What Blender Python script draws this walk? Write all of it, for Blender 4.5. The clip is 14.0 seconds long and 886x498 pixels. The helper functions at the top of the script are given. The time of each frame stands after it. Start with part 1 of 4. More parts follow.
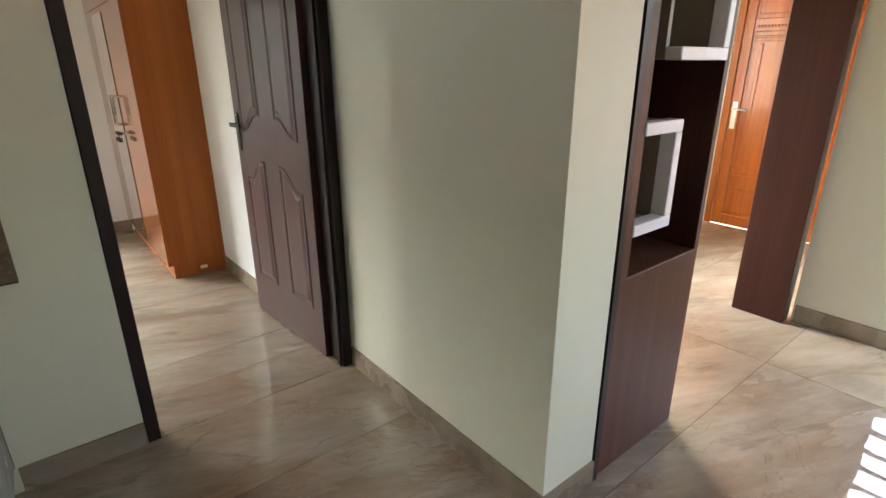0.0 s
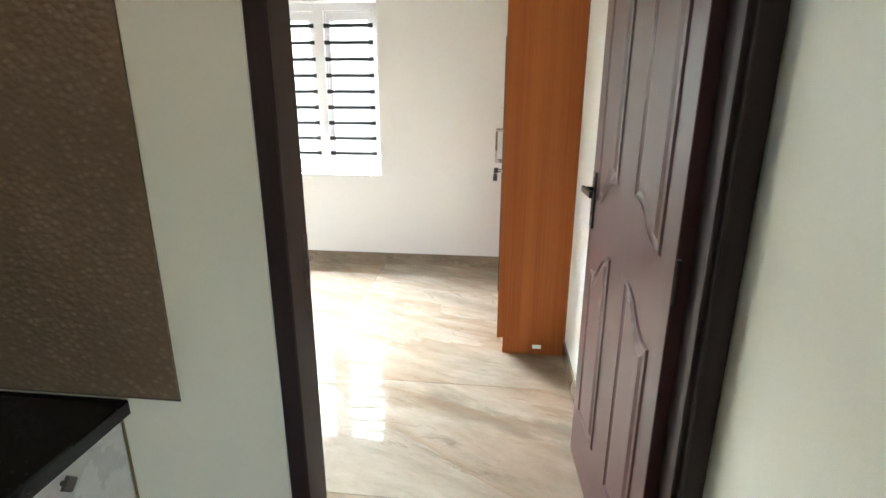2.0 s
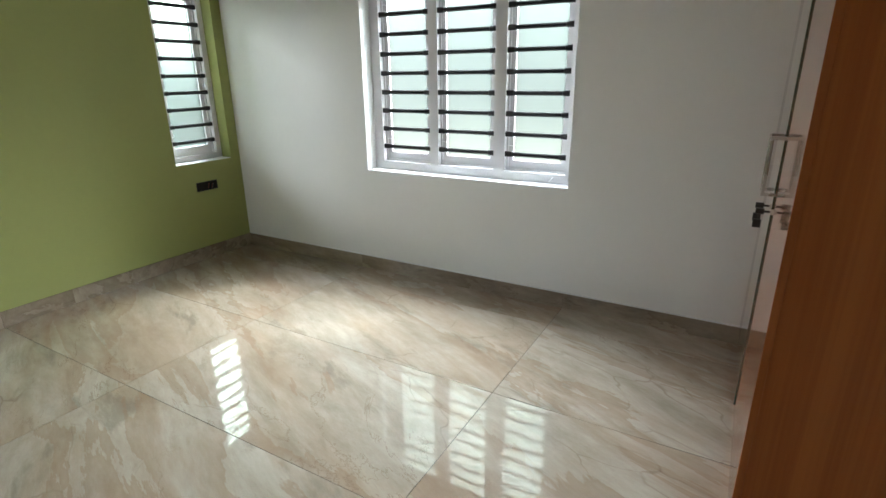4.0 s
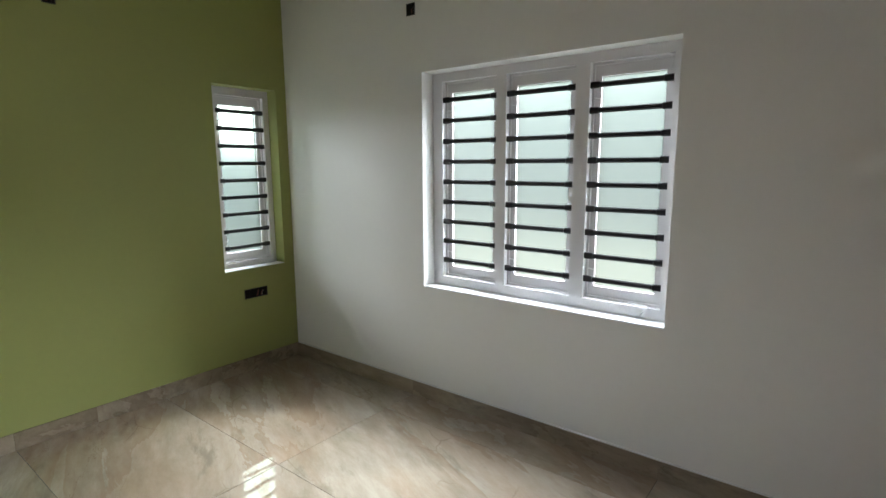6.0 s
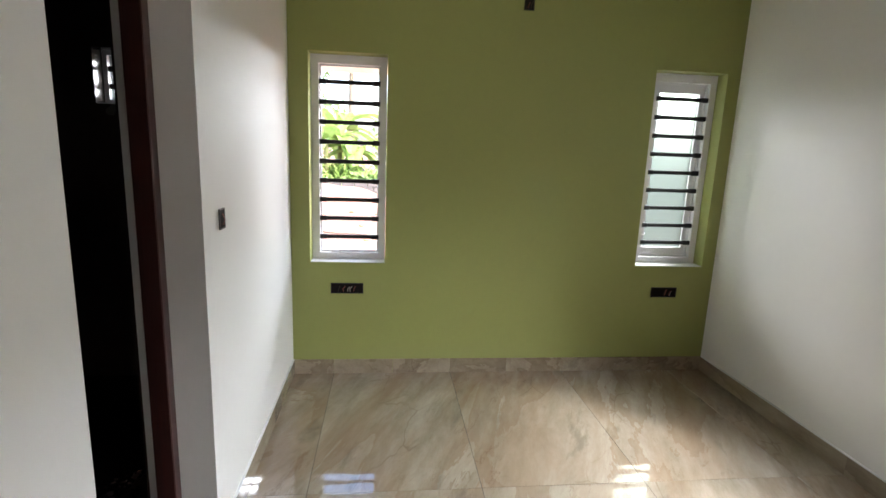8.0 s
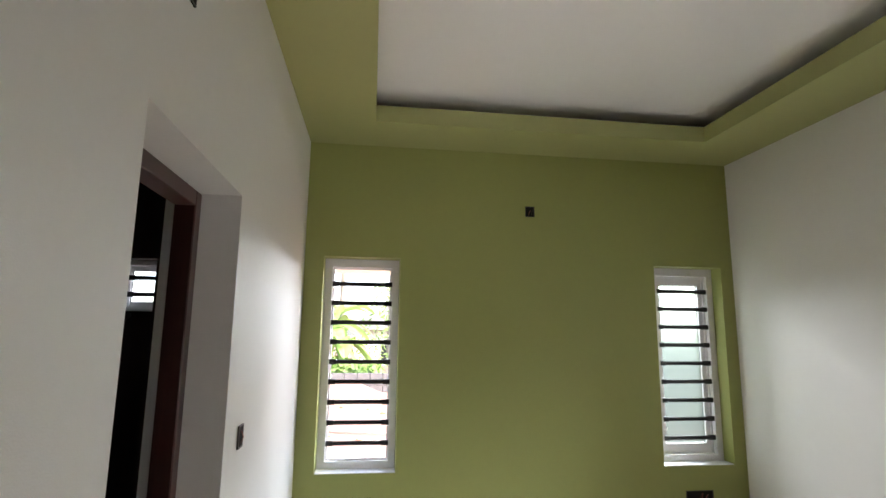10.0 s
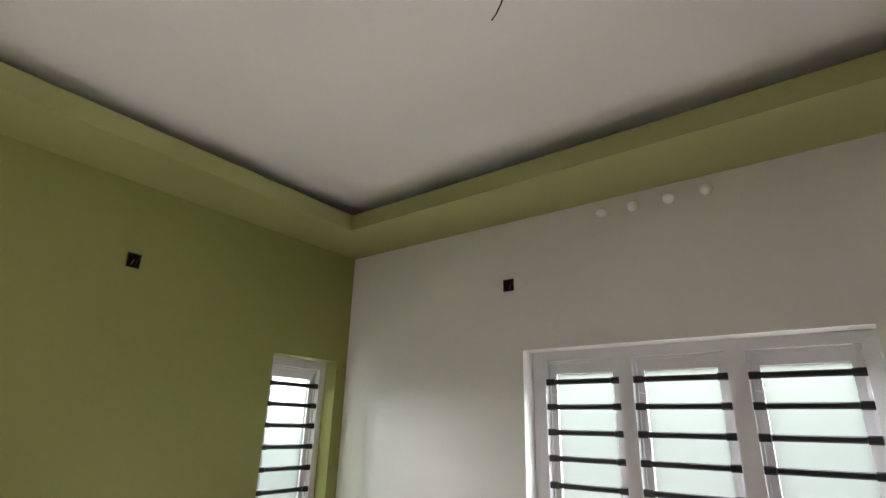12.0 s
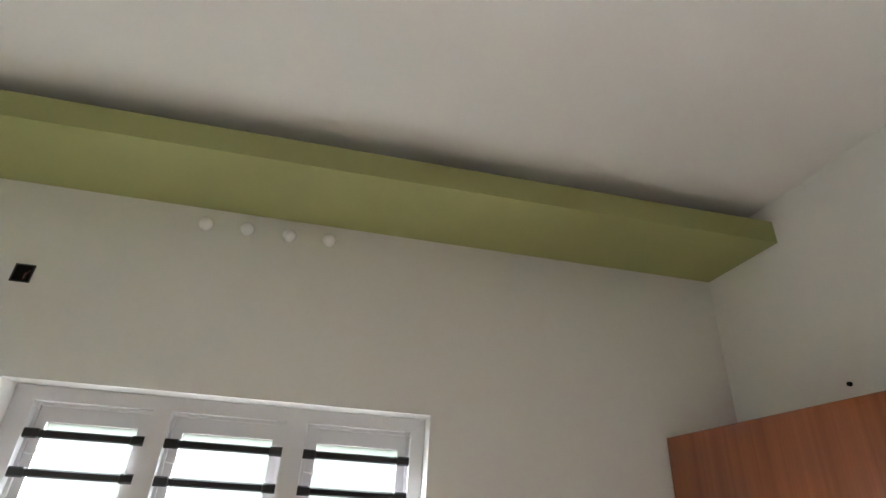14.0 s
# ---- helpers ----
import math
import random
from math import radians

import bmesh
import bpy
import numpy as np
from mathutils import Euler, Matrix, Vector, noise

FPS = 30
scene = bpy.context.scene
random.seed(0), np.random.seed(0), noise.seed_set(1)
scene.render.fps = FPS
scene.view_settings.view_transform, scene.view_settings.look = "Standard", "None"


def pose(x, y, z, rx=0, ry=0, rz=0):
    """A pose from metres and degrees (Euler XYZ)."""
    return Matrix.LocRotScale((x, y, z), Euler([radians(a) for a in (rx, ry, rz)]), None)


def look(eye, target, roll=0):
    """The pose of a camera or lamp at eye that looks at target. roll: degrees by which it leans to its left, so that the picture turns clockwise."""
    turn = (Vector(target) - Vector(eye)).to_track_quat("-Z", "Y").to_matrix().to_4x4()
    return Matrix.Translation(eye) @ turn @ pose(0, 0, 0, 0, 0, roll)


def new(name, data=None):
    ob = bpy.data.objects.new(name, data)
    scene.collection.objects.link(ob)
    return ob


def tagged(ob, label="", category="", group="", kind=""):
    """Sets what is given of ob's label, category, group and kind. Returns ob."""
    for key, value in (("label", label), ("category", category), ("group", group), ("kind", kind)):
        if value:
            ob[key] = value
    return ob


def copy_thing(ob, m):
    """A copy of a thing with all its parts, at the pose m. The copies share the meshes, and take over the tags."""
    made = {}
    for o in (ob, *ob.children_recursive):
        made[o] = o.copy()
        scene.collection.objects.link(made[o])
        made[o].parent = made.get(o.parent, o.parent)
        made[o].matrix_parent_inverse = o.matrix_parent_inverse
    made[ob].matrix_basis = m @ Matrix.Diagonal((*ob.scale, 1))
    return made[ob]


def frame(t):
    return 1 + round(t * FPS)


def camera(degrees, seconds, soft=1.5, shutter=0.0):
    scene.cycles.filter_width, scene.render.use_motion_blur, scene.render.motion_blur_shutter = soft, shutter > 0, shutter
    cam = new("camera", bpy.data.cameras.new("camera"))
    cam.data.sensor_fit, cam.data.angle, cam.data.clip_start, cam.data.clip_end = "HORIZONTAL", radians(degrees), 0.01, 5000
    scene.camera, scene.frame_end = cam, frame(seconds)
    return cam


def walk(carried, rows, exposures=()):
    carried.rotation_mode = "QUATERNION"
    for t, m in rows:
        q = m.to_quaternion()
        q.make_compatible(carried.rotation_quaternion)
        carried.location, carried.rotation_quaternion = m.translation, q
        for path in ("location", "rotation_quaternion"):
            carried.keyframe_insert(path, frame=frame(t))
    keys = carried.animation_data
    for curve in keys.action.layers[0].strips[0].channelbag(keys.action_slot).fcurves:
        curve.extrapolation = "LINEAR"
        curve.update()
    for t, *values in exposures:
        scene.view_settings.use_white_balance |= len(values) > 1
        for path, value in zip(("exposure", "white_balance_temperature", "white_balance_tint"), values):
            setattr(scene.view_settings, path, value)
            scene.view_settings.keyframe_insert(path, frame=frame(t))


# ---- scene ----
cam = camera(81.0, 14.0)
PATH = [
    (0, (3.245, -2.349, 1.41), (4.427, -0.881, 0.741), -0.2),
    (0.5, (3.475, -2.211, 1.44), (4.124, -0.432, 0.797), -0.1),
    (1, (3.621, -1.881, 1.45), (4.002, -0.008, 0.861), 1.0),
    (1.5, (3.784, -1.571, 1.44), (3.841, 0.347, 0.876), 0.5),
    (2, (3.859, -1.265, 1.436), (3.643, 0.637, 0.856), 0.1),
    (2.5, (3.845, -0.898, 1.436), (3.524, 0.983, 0.838), 1.0),
    (3, (3.877, -0.579, 1.425), (3.342, 1.238, 0.781), 0.6),
    (3.5, (3.865, -0.315, 1.406), (3.079, 1.403, 0.751), -0.3),
    (4, (3.736, -0.051, 1.424), (2.788, 1.59, 0.787), -0.7),
    (4.2, (3.707, 0.042, 1.407), (2.702, 1.659, 0.796), -0.9),
    (6.3, (3.465, 0.485, 1.55), (2.164, 1.976, 1.261), -0.9),
    (6.5, (3.441, 0.51, 1.527), (2.039, 1.898, 1.199), -1.2),
    (7, (3.379, 0.565, 1.526), (1.712, 1.58, 1.088), -1.9),
    (7.5, (3.386, 0.64, 1.543), (1.525, 1.225, 1.101), -0.3),
    (8, (3.399, 0.604, 1.569), (1.451, 0.828, 1.176), 2.2),
    (8.2, (3.416, 0.608, 1.553), (1.447, 0.68, 1.212), 2.7),
    (10.3, (3.309, 0.43, 1.634), (1.386, 0.79, 2.053), -0.2),
    (10.5, (3.26, 0.43, 1.632), (1.364, 0.894, 2.07), -0.7),
    (11, (3.073, 0.48, 1.662), (1.271, 1.194, 2.156), -0.6),
    (11.5, (2.902, 0.474, 1.672), (1.363, 1.597, 2.279), -0.0),
    (12, (2.741, 0.454, 1.694), (1.588, 1.952, 2.347), 1.4),
    (12.5, (2.664, 0.497, 1.681), (1.823, 2.172, 2.38), 5.5),
    (13, (2.59, 0.64, 1.768), (2.149, 2.46, 2.471), 6.1),
    (13.5, (2.545, 0.821, 1.721), (2.465, 2.639, 2.551), 4.6),
    (14, (2.496, 0.915, 1.742), (2.817, 2.658, 2.67), 3.4),
]
EXPOSURE = [
    (0, 4.8, 6850, 11), (0.5, 5.5, 6350, 7), (1, 5.65, 6450, 9), (1.5, 5.65, 6400, 9), (2, 5.5, 6250, 8), (2.5, 5.15, 6050, 7),
    (3, 4.7, 5800, 2), (3.5, 4.35, 5800, 1), (4.2, 3.72, 6100, 6), (6.5, 3.35, 6100, 8), (7.2, 3.1, 6700, 13), (8, 3.78, 6400, 12),
    (10.5, 3.85, 6350, 12), (12, 3.8, 6450, 13), (13.2, 4.0, 6300, 13), (14, 4.3, 6250, 12),
]
walk(cam, [(t, look(eye, target, roll)) for t, eye, target, roll in PATH], EXPOSURE)

# ---- daylight: hazy morning sun from the north-east ----
SUN_DIR = Vector((0.90, 1.14, 1.43)).normalized()
world = bpy.data.worlds.new("sky")
scene.world = world
world.use_nodes = True
_wn = world.node_tree.nodes
_sky = _wn.new("ShaderNodeTexSky")
_sky.sky_type = "NISHITA"
_sky.sun_disc = False
_sky.sun_elevation = math.asin(SUN_DIR.z)
_sky.sun_rotation = math.atan2(SUN_DIR.x, SUN_DIR.y)
_sky.air_density, _sky.dust_density, _sky.ozone_density = 1.0, 3.0, 1.0
_wn["Background"].inputs["Strength"].default_value = 0.10
world.node_tree.links.new(_sky.outputs["Color"], _wn["Background"].inputs["Color"])
_sd = bpy.data.lights.new("sun", "SUN")
_sd.energy, _sd.angle, _sd.color = 0.72, radians(11), (1.0, 0.95, 0.87)
sun = new("sun", _sd)
sun.matrix_world = look(SUN_DIR * 30, (0, 0, 0))

# ---- plan ----
WE, WN = 4.265, 2.955            # bedroom: x 0..WE, y 0..WN
WT = 0.23                        # outer wall thickness
HY = -0.30                       # hall face of the bedroom's south wall
CEIL = 3.045
BAND = 2.857                     # underside of the painted band


def fill_lamp(name, place, target, sx, sz, power, colour=(0.89, 0.95, 1.0)):
    """An added area lamp, out of sight outdoors, standing in for sky light to brighten a room."""
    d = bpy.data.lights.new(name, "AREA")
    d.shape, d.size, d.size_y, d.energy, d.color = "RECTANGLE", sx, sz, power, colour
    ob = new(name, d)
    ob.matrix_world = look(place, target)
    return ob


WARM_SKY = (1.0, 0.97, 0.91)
# Added fill lamps, much stronger than the sky through the same openings.
fill_lamp("fill_north_window", (2.1, 5.6, 4.4), (2.1, 2.0, 1.5), 8.0, 4.0, 600)
# Added lamp in place of light bounced off the yard; lifts the ceiling.
fill_lamp("fill_yard_north_window", (2.1, 5.3, -0.18), (2.1, 3.9, 1.5), 8.0, 2.6, 84, (1.0, 0.95, 0.88))
fill_lamp("fill_garden_window", (-1.6, 4.3, 2.7), (0.6, 1.6, 1.5), 2.2, 1.7, 78, (0.94, 0.97, 1.0))
# Added lamp facing both green-wall windows; brightens the north wall.
fill_lamp("fill_west_windows", (-4.2, 2.0, 2.9), (0.5, 2.1, 1.4), 2.4, 1.8, 56, (0.94, 0.97, 1.0))
fill_lamp("fill_hall_window", (7.9, -2.65, 3.0), (5.5, -2.65, 1.2), 1.8, 1.6, 0.7, WARM_SKY)
# Dining and foyer lamps shine through openings that are themselves added.
fill_lamp("fill_dining_opening", (4.9, -5.8, 2.7), (4.2, -3.6, 0.9), 2.0, 1.4, 1.75)
fill_lamp("fill_foyer_opening", (6.4, 1.5, 2.8), (6.4, -0.6, 0.4), 2.2, 1.4, 2.4, WARM_SKY)


# ---- materials ----
def mat(name, base, rough=0.5, metal=0.0, spec=None, var=0.08, scale=6.0, bump=0.0, bump_scale=120.0, rvar=0.08, coat=0.0):
    """A painted or plain surface: slow stains and fine grain over one colour, with a fine relief."""
    m = bpy.data.materials.new(name)
    m.use_nodes = True
    t = m.node_tree
    n, l = t.nodes, t.links
    b = n["Principled BSDF"]
    b.inputs["Metallic"].default_value = metal
    if spec is not None:
        b.inputs["Specular IOR Level"].default_value = spec
    b.inputs["Coat Weight"].default_value = coat
    b.inputs["Coat Roughness"].default_value = 0.08
    co = n.new("ShaderNodeTexCoord")
    big, fine = n.new("ShaderNodeTexNoise"), n.new("ShaderNodeTexNoise")
    big.inputs["Scale"].default_value, big.inputs["Detail"].default_value = scale * 0.25, 4
    fine.inputs["Scale"].default_value, fine.inputs["Detail"].default_value = scale * 8, 3
    l.new(co.outputs["Object"], big.inputs["Vector"])
    l.new(co.outputs["Object"], fine.inputs["Vector"])
    add = n.new("ShaderNodeMath")
    add.operation = "MULTIPLY_ADD"
    l.new(fine.outputs["Fac"], add.inputs[0])
    add.inputs[1].default_value = 0.35
    l.new(big.outputs["Fac"], add.inputs[2])
    ramp = n.new("ShaderNodeMapRange")
    ramp.inputs["From Min"].default_value, ramp.inputs["From Max"].default_value = 0.35, 1.0
    ramp.inputs["To Min"].default_value, ramp.inputs["To Max"].default_value = 1 - var, 1 + var
    l.new(add.outputs[0], ramp.inputs["Value"])
    mul = n.new("ShaderNodeMix")
    mul.data_type, mul.blend_type = "RGBA", "MULTIPLY"
    mul.inputs["Factor"].default_value = 1.0
    mul.inputs["A"].default_value = (*base, 1)
    l.new(ramp.outputs["Result"], mul.inputs["B"])
    l.new(mul.outputs["Result"], b.inputs["Base Color"])
    rr = n.new("ShaderNodeMapRange")
    rr.inputs["To Min"].default_value, rr.inputs["To Max"].default_value = max(0.02, rough - rvar), min(1, rough + rvar)
    l.new(big.outputs["Fac"], rr.inputs["Value"])
    l.new(rr.outputs["Result"], b.inputs["Roughness"])
    if bump:
        bn, bp = n.new("ShaderNodeTexNoise"), n.new("ShaderNodeBump")
        bn.inputs["Scale"].default_value, bn.inputs["Detail"].default_value = bump_scale, 3
        l.new(co.outputs["Object"], bn.inputs["Vector"])
        bp.inputs["Strength"].default_value, bp.inputs["Distance"].default_value = bump, 0.004
        l.new(bn.outputs["Fac"], bp.inputs["Height"])
        l.new(bp.outputs["Normal"], b.inputs["Normal"])
    return m


def wood(name, dark, light, rough=0.4, grain=(1.5, 60.0, 60.0), coat=0.0, along="Z", bump=0.05, spec=0.5):
    """Veneer: long streaks along one axis in two scales."""
    m = bpy.data.materials.new(name)
    m.use_nodes = True
    n, l = m.node_tree.nodes, m.node_tree.links
    b = n["Principled BSDF"]
    b.inputs["Roughness"].default_value = rough
    b.inputs["Specular IOR Level"].default_value = spec
    b.inputs["Coat Weight"].default_value = coat
    b.inputs["Coat Roughness"].default_value = 0.05
    co, mp, mp2 = n.new("ShaderNodeTexCoord"), n.new("ShaderNodeMapping"), n.new("ShaderNodeMapping")
    s = {"Z": (grain[1], grain[2], grain[0]), "X": (grain[0], grain[1], grain[2]), "Y": (grain[1], grain[0], grain[2])}[along]
    mp.inputs["Scale"].default_value = s
    mp2.inputs["Scale"].default_value = [v * 0.16 for v in s]
    a, c = n.new("ShaderNodeTexNoise"), n.new("ShaderNodeTexNoise")
    for q, mm in ((a, mp), (c, mp2)):
        q.inputs["Scale"].default_value, q.inputs["Detail"].default_value = 1.0, 5
        q.inputs["Distortion"].default_value = 0.4
        l.new(co.outputs["Object"], mm.inputs["Vector"])
        l.new(mm.outputs["Vector"], q.inputs["Vector"])
    mx = n.new("ShaderNodeMath")
    mx.operation = "MULTIPLY_ADD"
    l.new(a.outputs["Fac"], mx.inputs[0])
    mx.inputs[1].default_value = 0.6
    l.new(c.outputs["Fac"], mx.inputs[2])
    r = n.new("ShaderNodeValToRGB")
    r.color_ramp.elements[0].position, r.color_ramp.elements[0].color = 0.5, (*dark, 1)
    r.color_ramp.elements[1].position, r.color_ramp.elements[1].color = 1.1 - 0.05, (*light, 1)
    l.new(mx.outputs[0], r.inputs["Fac"])
    l.new(r.outputs["Color"], b.inputs["Base Color"])
    bp = n.new("ShaderNodeBump")
    bp.inputs["Strength"].default_value, bp.inputs["Distance"].default_value = bump, 0.002
    l.new(a.outputs["Fac"], bp.inputs["Height"])
    l.new(bp.outputs["Normal"], b.inputs["Normal"])
    return m


def marble(name, pale, mid, vein, rough=0.06, turn=28.0, amount=0.55, size=1.0, stretch=3.0, sp=0.5, polish=0.0):
    """Polished vitrified marble: cloudy ground, long drifting veins; every piece takes its own cut of the pattern."""
    m = bpy.data.materials.new(name)
    m.use_nodes = True
    n, l = m.node_tree.nodes, m.node_tree.links
    b = n["Principled BSDF"]
    b.inputs["Specular IOR Level"].default_value = sp
    b.inputs["Coat Weight"].default_value, b.inputs["Coat Roughness"].default_value, b.inputs["Coat IOR"].default_value = polish, 0.004, 1.74
    co, oi = n.new("ShaderNodeTexCoord"), n.new("ShaderNodeObjectInfo")
    off = n.new("ShaderNodeVectorMath")
    off.operation = "MULTIPLY_ADD"
    cmb = n.new("ShaderNodeCombineXYZ")
    for k in range(3):
        l.new(oi.outputs["Random"], cmb.inputs[k])
    l.new(cmb.outputs[0], off.inputs[0])
    off.inputs[1].default_value = (37.0, 53.0, 11.0)
    l.new(co.outputs["Object"], off.inputs[2])
    rot = n.new("ShaderNodeMapping")
    rot.inputs["Rotation"].default_value = (0, 0, radians(turn))
    l.new(off.outputs[0], rot.inputs["Vector"])
    mp = n.new("ShaderNodeMapping")
    mp.inputs["Scale"].default_value = (size / stretch, size, size)
    l.new(rot.outputs["Vector"], mp.inputs["Vector"])

    def tex(scale, detail, dist, rough_=0.55):
        q = n.new("ShaderNodeTexNoise")
        q.inputs["Scale"].default_value, q.inputs["Detail"].default_value = scale, detail
        q.inputs["Distortion"].default_value, q.inputs["Roughness"].default_value = dist, rough_
        l.new(mp.outputs["Vector"], q.inputs["Vector"])
        return q.outputs["Fac"]

    def ridge(src, width):
        s, a, r = n.new("ShaderNodeMath"), n.new("ShaderNodeMath"), n.new("ShaderNodeMapRange")
        s.operation, a.operation = "SUBTRACT", "ABSOLUTE"
        s.inputs[1].default_value = 0.5
        l.new(src, s.inputs[0])
        l.new(s.outputs[0], a.inputs[0])
        r.inputs["From Min"].default_value, r.inputs["From Max"].default_value = 0.0, width
        r.inputs["To Min"].default_value, r.inputs["To Max"].default_value = 1.0, 0.0
        l.new(a.outputs[0], r.inputs["Value"])
        return r.outputs["Result"]

    def mix(fac, a, c):
        q = n.new("ShaderNodeMix")
        q.data_type = "RGBA"
        l.new(fac, q.inputs["Factor"])
        for key, v in (("A", a), ("B", c)):
            if isinstance(v, tuple):
                q.inputs[key].default_value = (*v, 1)
            else:
                l.new(v, q.inputs[key])
        return q.outputs["Result"]

    def scaled(src, k):
        q = n.new("ShaderNodeMath")
        q.operation, q.use_clamp = "MULTIPLY", True
        q.inputs[1].default_value = k
        l.new(src, q.inputs[0])
        return q.outputs[0]

    def curve(src, a, c):
        q = n.new("ShaderNodeMapRange")
        q.inputs["From Min"].default_value, q.inputs["From Max"].default_value = a, c
        l.new(src, q.inputs["Value"])
        return q.outputs["Result"]

    cloud = curve(tex(2.6, 10, 0.25, 0.72), 0.33, 0.68)
    c1 = mix(cloud, pale, mid)
    bands = curve(tex(1.5, 6, 0.2, 0.62), 0.46, 0.66)
    c2a = mix(scaled(bands, amount * 0.5), c1, vein)
    dark = curve(tex(3.1, 8, 0.3, 0.66), 0.57, 0.66)
    c2 = mix(scaled(dark, amount * 0.55), c2a, tuple(v * 0.62 for v in mid))
    wn, wv, vo = n.new("ShaderNodeTexNoise"), n.new("ShaderNodeVectorMath"), n.new("ShaderNodeTexVoronoi")
    wn.inputs["Scale"].default_value, wn.inputs["Detail"].default_value = 3.0, 3
    sq = n.new("ShaderNodeMapping")
    sq.inputs["Scale"].default_value = (size / 2.2, size, size)
    l.new(rot.outputs["Vector"], sq.inputs["Vector"])
    l.new(sq.outputs["Vector"], wn.inputs["Vector"])
    wv.operation = "MULTIPLY_ADD"
    l.new(wn.outputs["Color"], wv.inputs[0])
    wv.inputs[1].default_value = (0.28, 0.28, 0.28)
    l.new(sq.outputs["Vector"], wv.inputs[2])
    vo.feature = "DISTANCE_TO_EDGE"
    vo.inputs["Scale"].default_value = 2.6
    l.new(wv.outputs[0], vo.inputs["Vector"])
    crack = n.new("ShaderNodeMapRange")
    crack.inputs["From Min"].default_value, crack.inputs["From Max"].default_value = 0.0, 0.018
    crack.inputs["To Min"].default_value, crack.inputs["To Max"].default_value = 1.0, 0.0
    l.new(vo.outputs["Distance"], crack.inputs["Value"])
    gate = curve(tex(2.3, 3, 0.1), 0.53, 0.66)
    g = n.new("ShaderNodeMath")
    g.operation = "MULTIPLY"
    l.new(crack.outputs["Result"], g.inputs[0])
    l.new(gate, g.inputs[1])
    drift = tex(1.05, 7, 0.55, 0.6)
    edge, fade, agate = curve(drift, 0.500, 0.508), curve(drift, 0.60, 0.505), n.new("ShaderNodeMath")
    agate.operation = "MULTIPLY"
    l.new(edge, agate.inputs[0])
    l.new(fade, agate.inputs[1])
    c2b = mix(scaled(agate.outputs[0], amount * 0.55), c2, tuple(v * 0.85 for v in vein))
    hair, hgate, hg = ridge(tex(1.7, 8, 0.7, 0.62), 0.006), curve(tex(1.3, 2, 0.1), 0.50, 0.62), n.new("ShaderNodeMath")
    hg.operation = "MULTIPLY"
    l.new(hair, hg.inputs[0])
    l.new(hgate, hg.inputs[1])
    c2c = mix(scaled(hg.outputs[0], amount * 0.6), c2b, tuple(v * 0.6 for v in vein))
    c3 = mix(scaled(g.outputs[0], amount * 0.5), c2c, tuple(v * 0.5 for v in vein))
    l.new(c3, b.inputs["Base Color"])
    rr = n.new("ShaderNodeMapRange")
    rr.inputs["To Min"].default_value, rr.inputs["To Max"].default_value = rough * 0.6, rough * 1.5
    l.new(cloud, rr.inputs["Value"])
    l.new(rr.outputs["Result"], b.inputs["Roughness"])
    wob, bp = n.new("ShaderNodeTexNoise"), n.new("ShaderNodeBump")
    wob.inputs["Scale"].default_value, wob.inputs["Detail"].default_value = 7.0, 1
    l.new(off.outputs[0], wob.inputs["Vector"])
    bp.inputs["Strength"].default_value, bp.inputs["Distance"].default_value = 0.06, 0.01
    l.new(wob.outputs["Fac"], bp.inputs["Height"])
    l.new(bp.outputs["Normal"], b.inputs["Normal"])
    l.new(bp.outputs["Normal"], b.inputs["Coat Normal"])
    return m


def glass(name, rough, tint):
    m = bpy.data.materials.new(name)
    m.use_nodes = True
    b = m.node_tree.nodes["Principled BSDF"]
    b.inputs["Base Color"].default_value = (*tint, 1)
    b.inputs["Roughness"].default_value = rough
    b.inputs["Transmission Weight"].default_value = 1.0
    b.inputs["IOR"].default_value = 1.45
    return m


def frosted(name, rough, tint, milk, share):
    """Etched glass: a blurred view through it, mixed with an even milky glow of the light that falls on its back."""
    m = glass(name, rough, tint)
    n, l = m.node_tree.nodes, m.node_tree.links
    tr, mx = n.new("ShaderNodeBsdfTranslucent"), n.new("ShaderNodeMixShader")
    tr.inputs["Color"].default_value = (*milk, 1)
    mx.inputs[0].default_value = share
    l.new(n["Principled BSDF"].outputs[0], mx.inputs[1])
    l.new(tr.outputs[0], mx.inputs[2])
    l.new(mx.outputs[0], n["Material Output"].inputs["Surface"])
    return m


def leafy(name, a, c):
    m = bpy.data.materials.new(name)
    m.use_nodes = True
    n, l = m.node_tree.nodes, m.node_tree.links
    b = n["Principled BSDF"]
    b.inputs["Roughness"].default_value = 0.45
    oi, tx, r = n.new("ShaderNodeNewGeometry"), n.new("ShaderNodeTexNoise"), n.new("ShaderNodeValToRGB")
    tx.inputs["Scale"].default_value = 3.0
    ad = n.new("ShaderNodeMath")
    ad.operation = "MULTIPLY_ADD"
    l.new(oi.outputs["Random Per Island"], ad.inputs[0])
    ad.inputs[1].default_value = 0.6
    l.new(tx.outputs["Fac"], ad.inputs[2])
    r.color_ramp.elements[0].position, r.color_ramp.elements[0].color = 0.35, (*a, 1)
    r.color_ramp.elements[1].position, r.color_ramp.elements[1].color = 0.95, (*c, 1)
    l.new(ad.outputs[0], r.inputs["Fac"])
    l.new(r.outputs["Color"], b.inputs["Base Color"])
    tr, mx = n.new("ShaderNodeBsdfTranslucent"), n.new("ShaderNodeMixShader")
    l.new(r.outputs["Color"], tr.inputs["Color"])
    mx.inputs[0].default_value = 0.4
    l.new(b.outputs[0], mx.inputs[1])
    l.new(tr.outputs[0], mx.inputs[2])
    l.new(mx.outputs[0], n["Material Output"].inputs["Surface"])
    return m


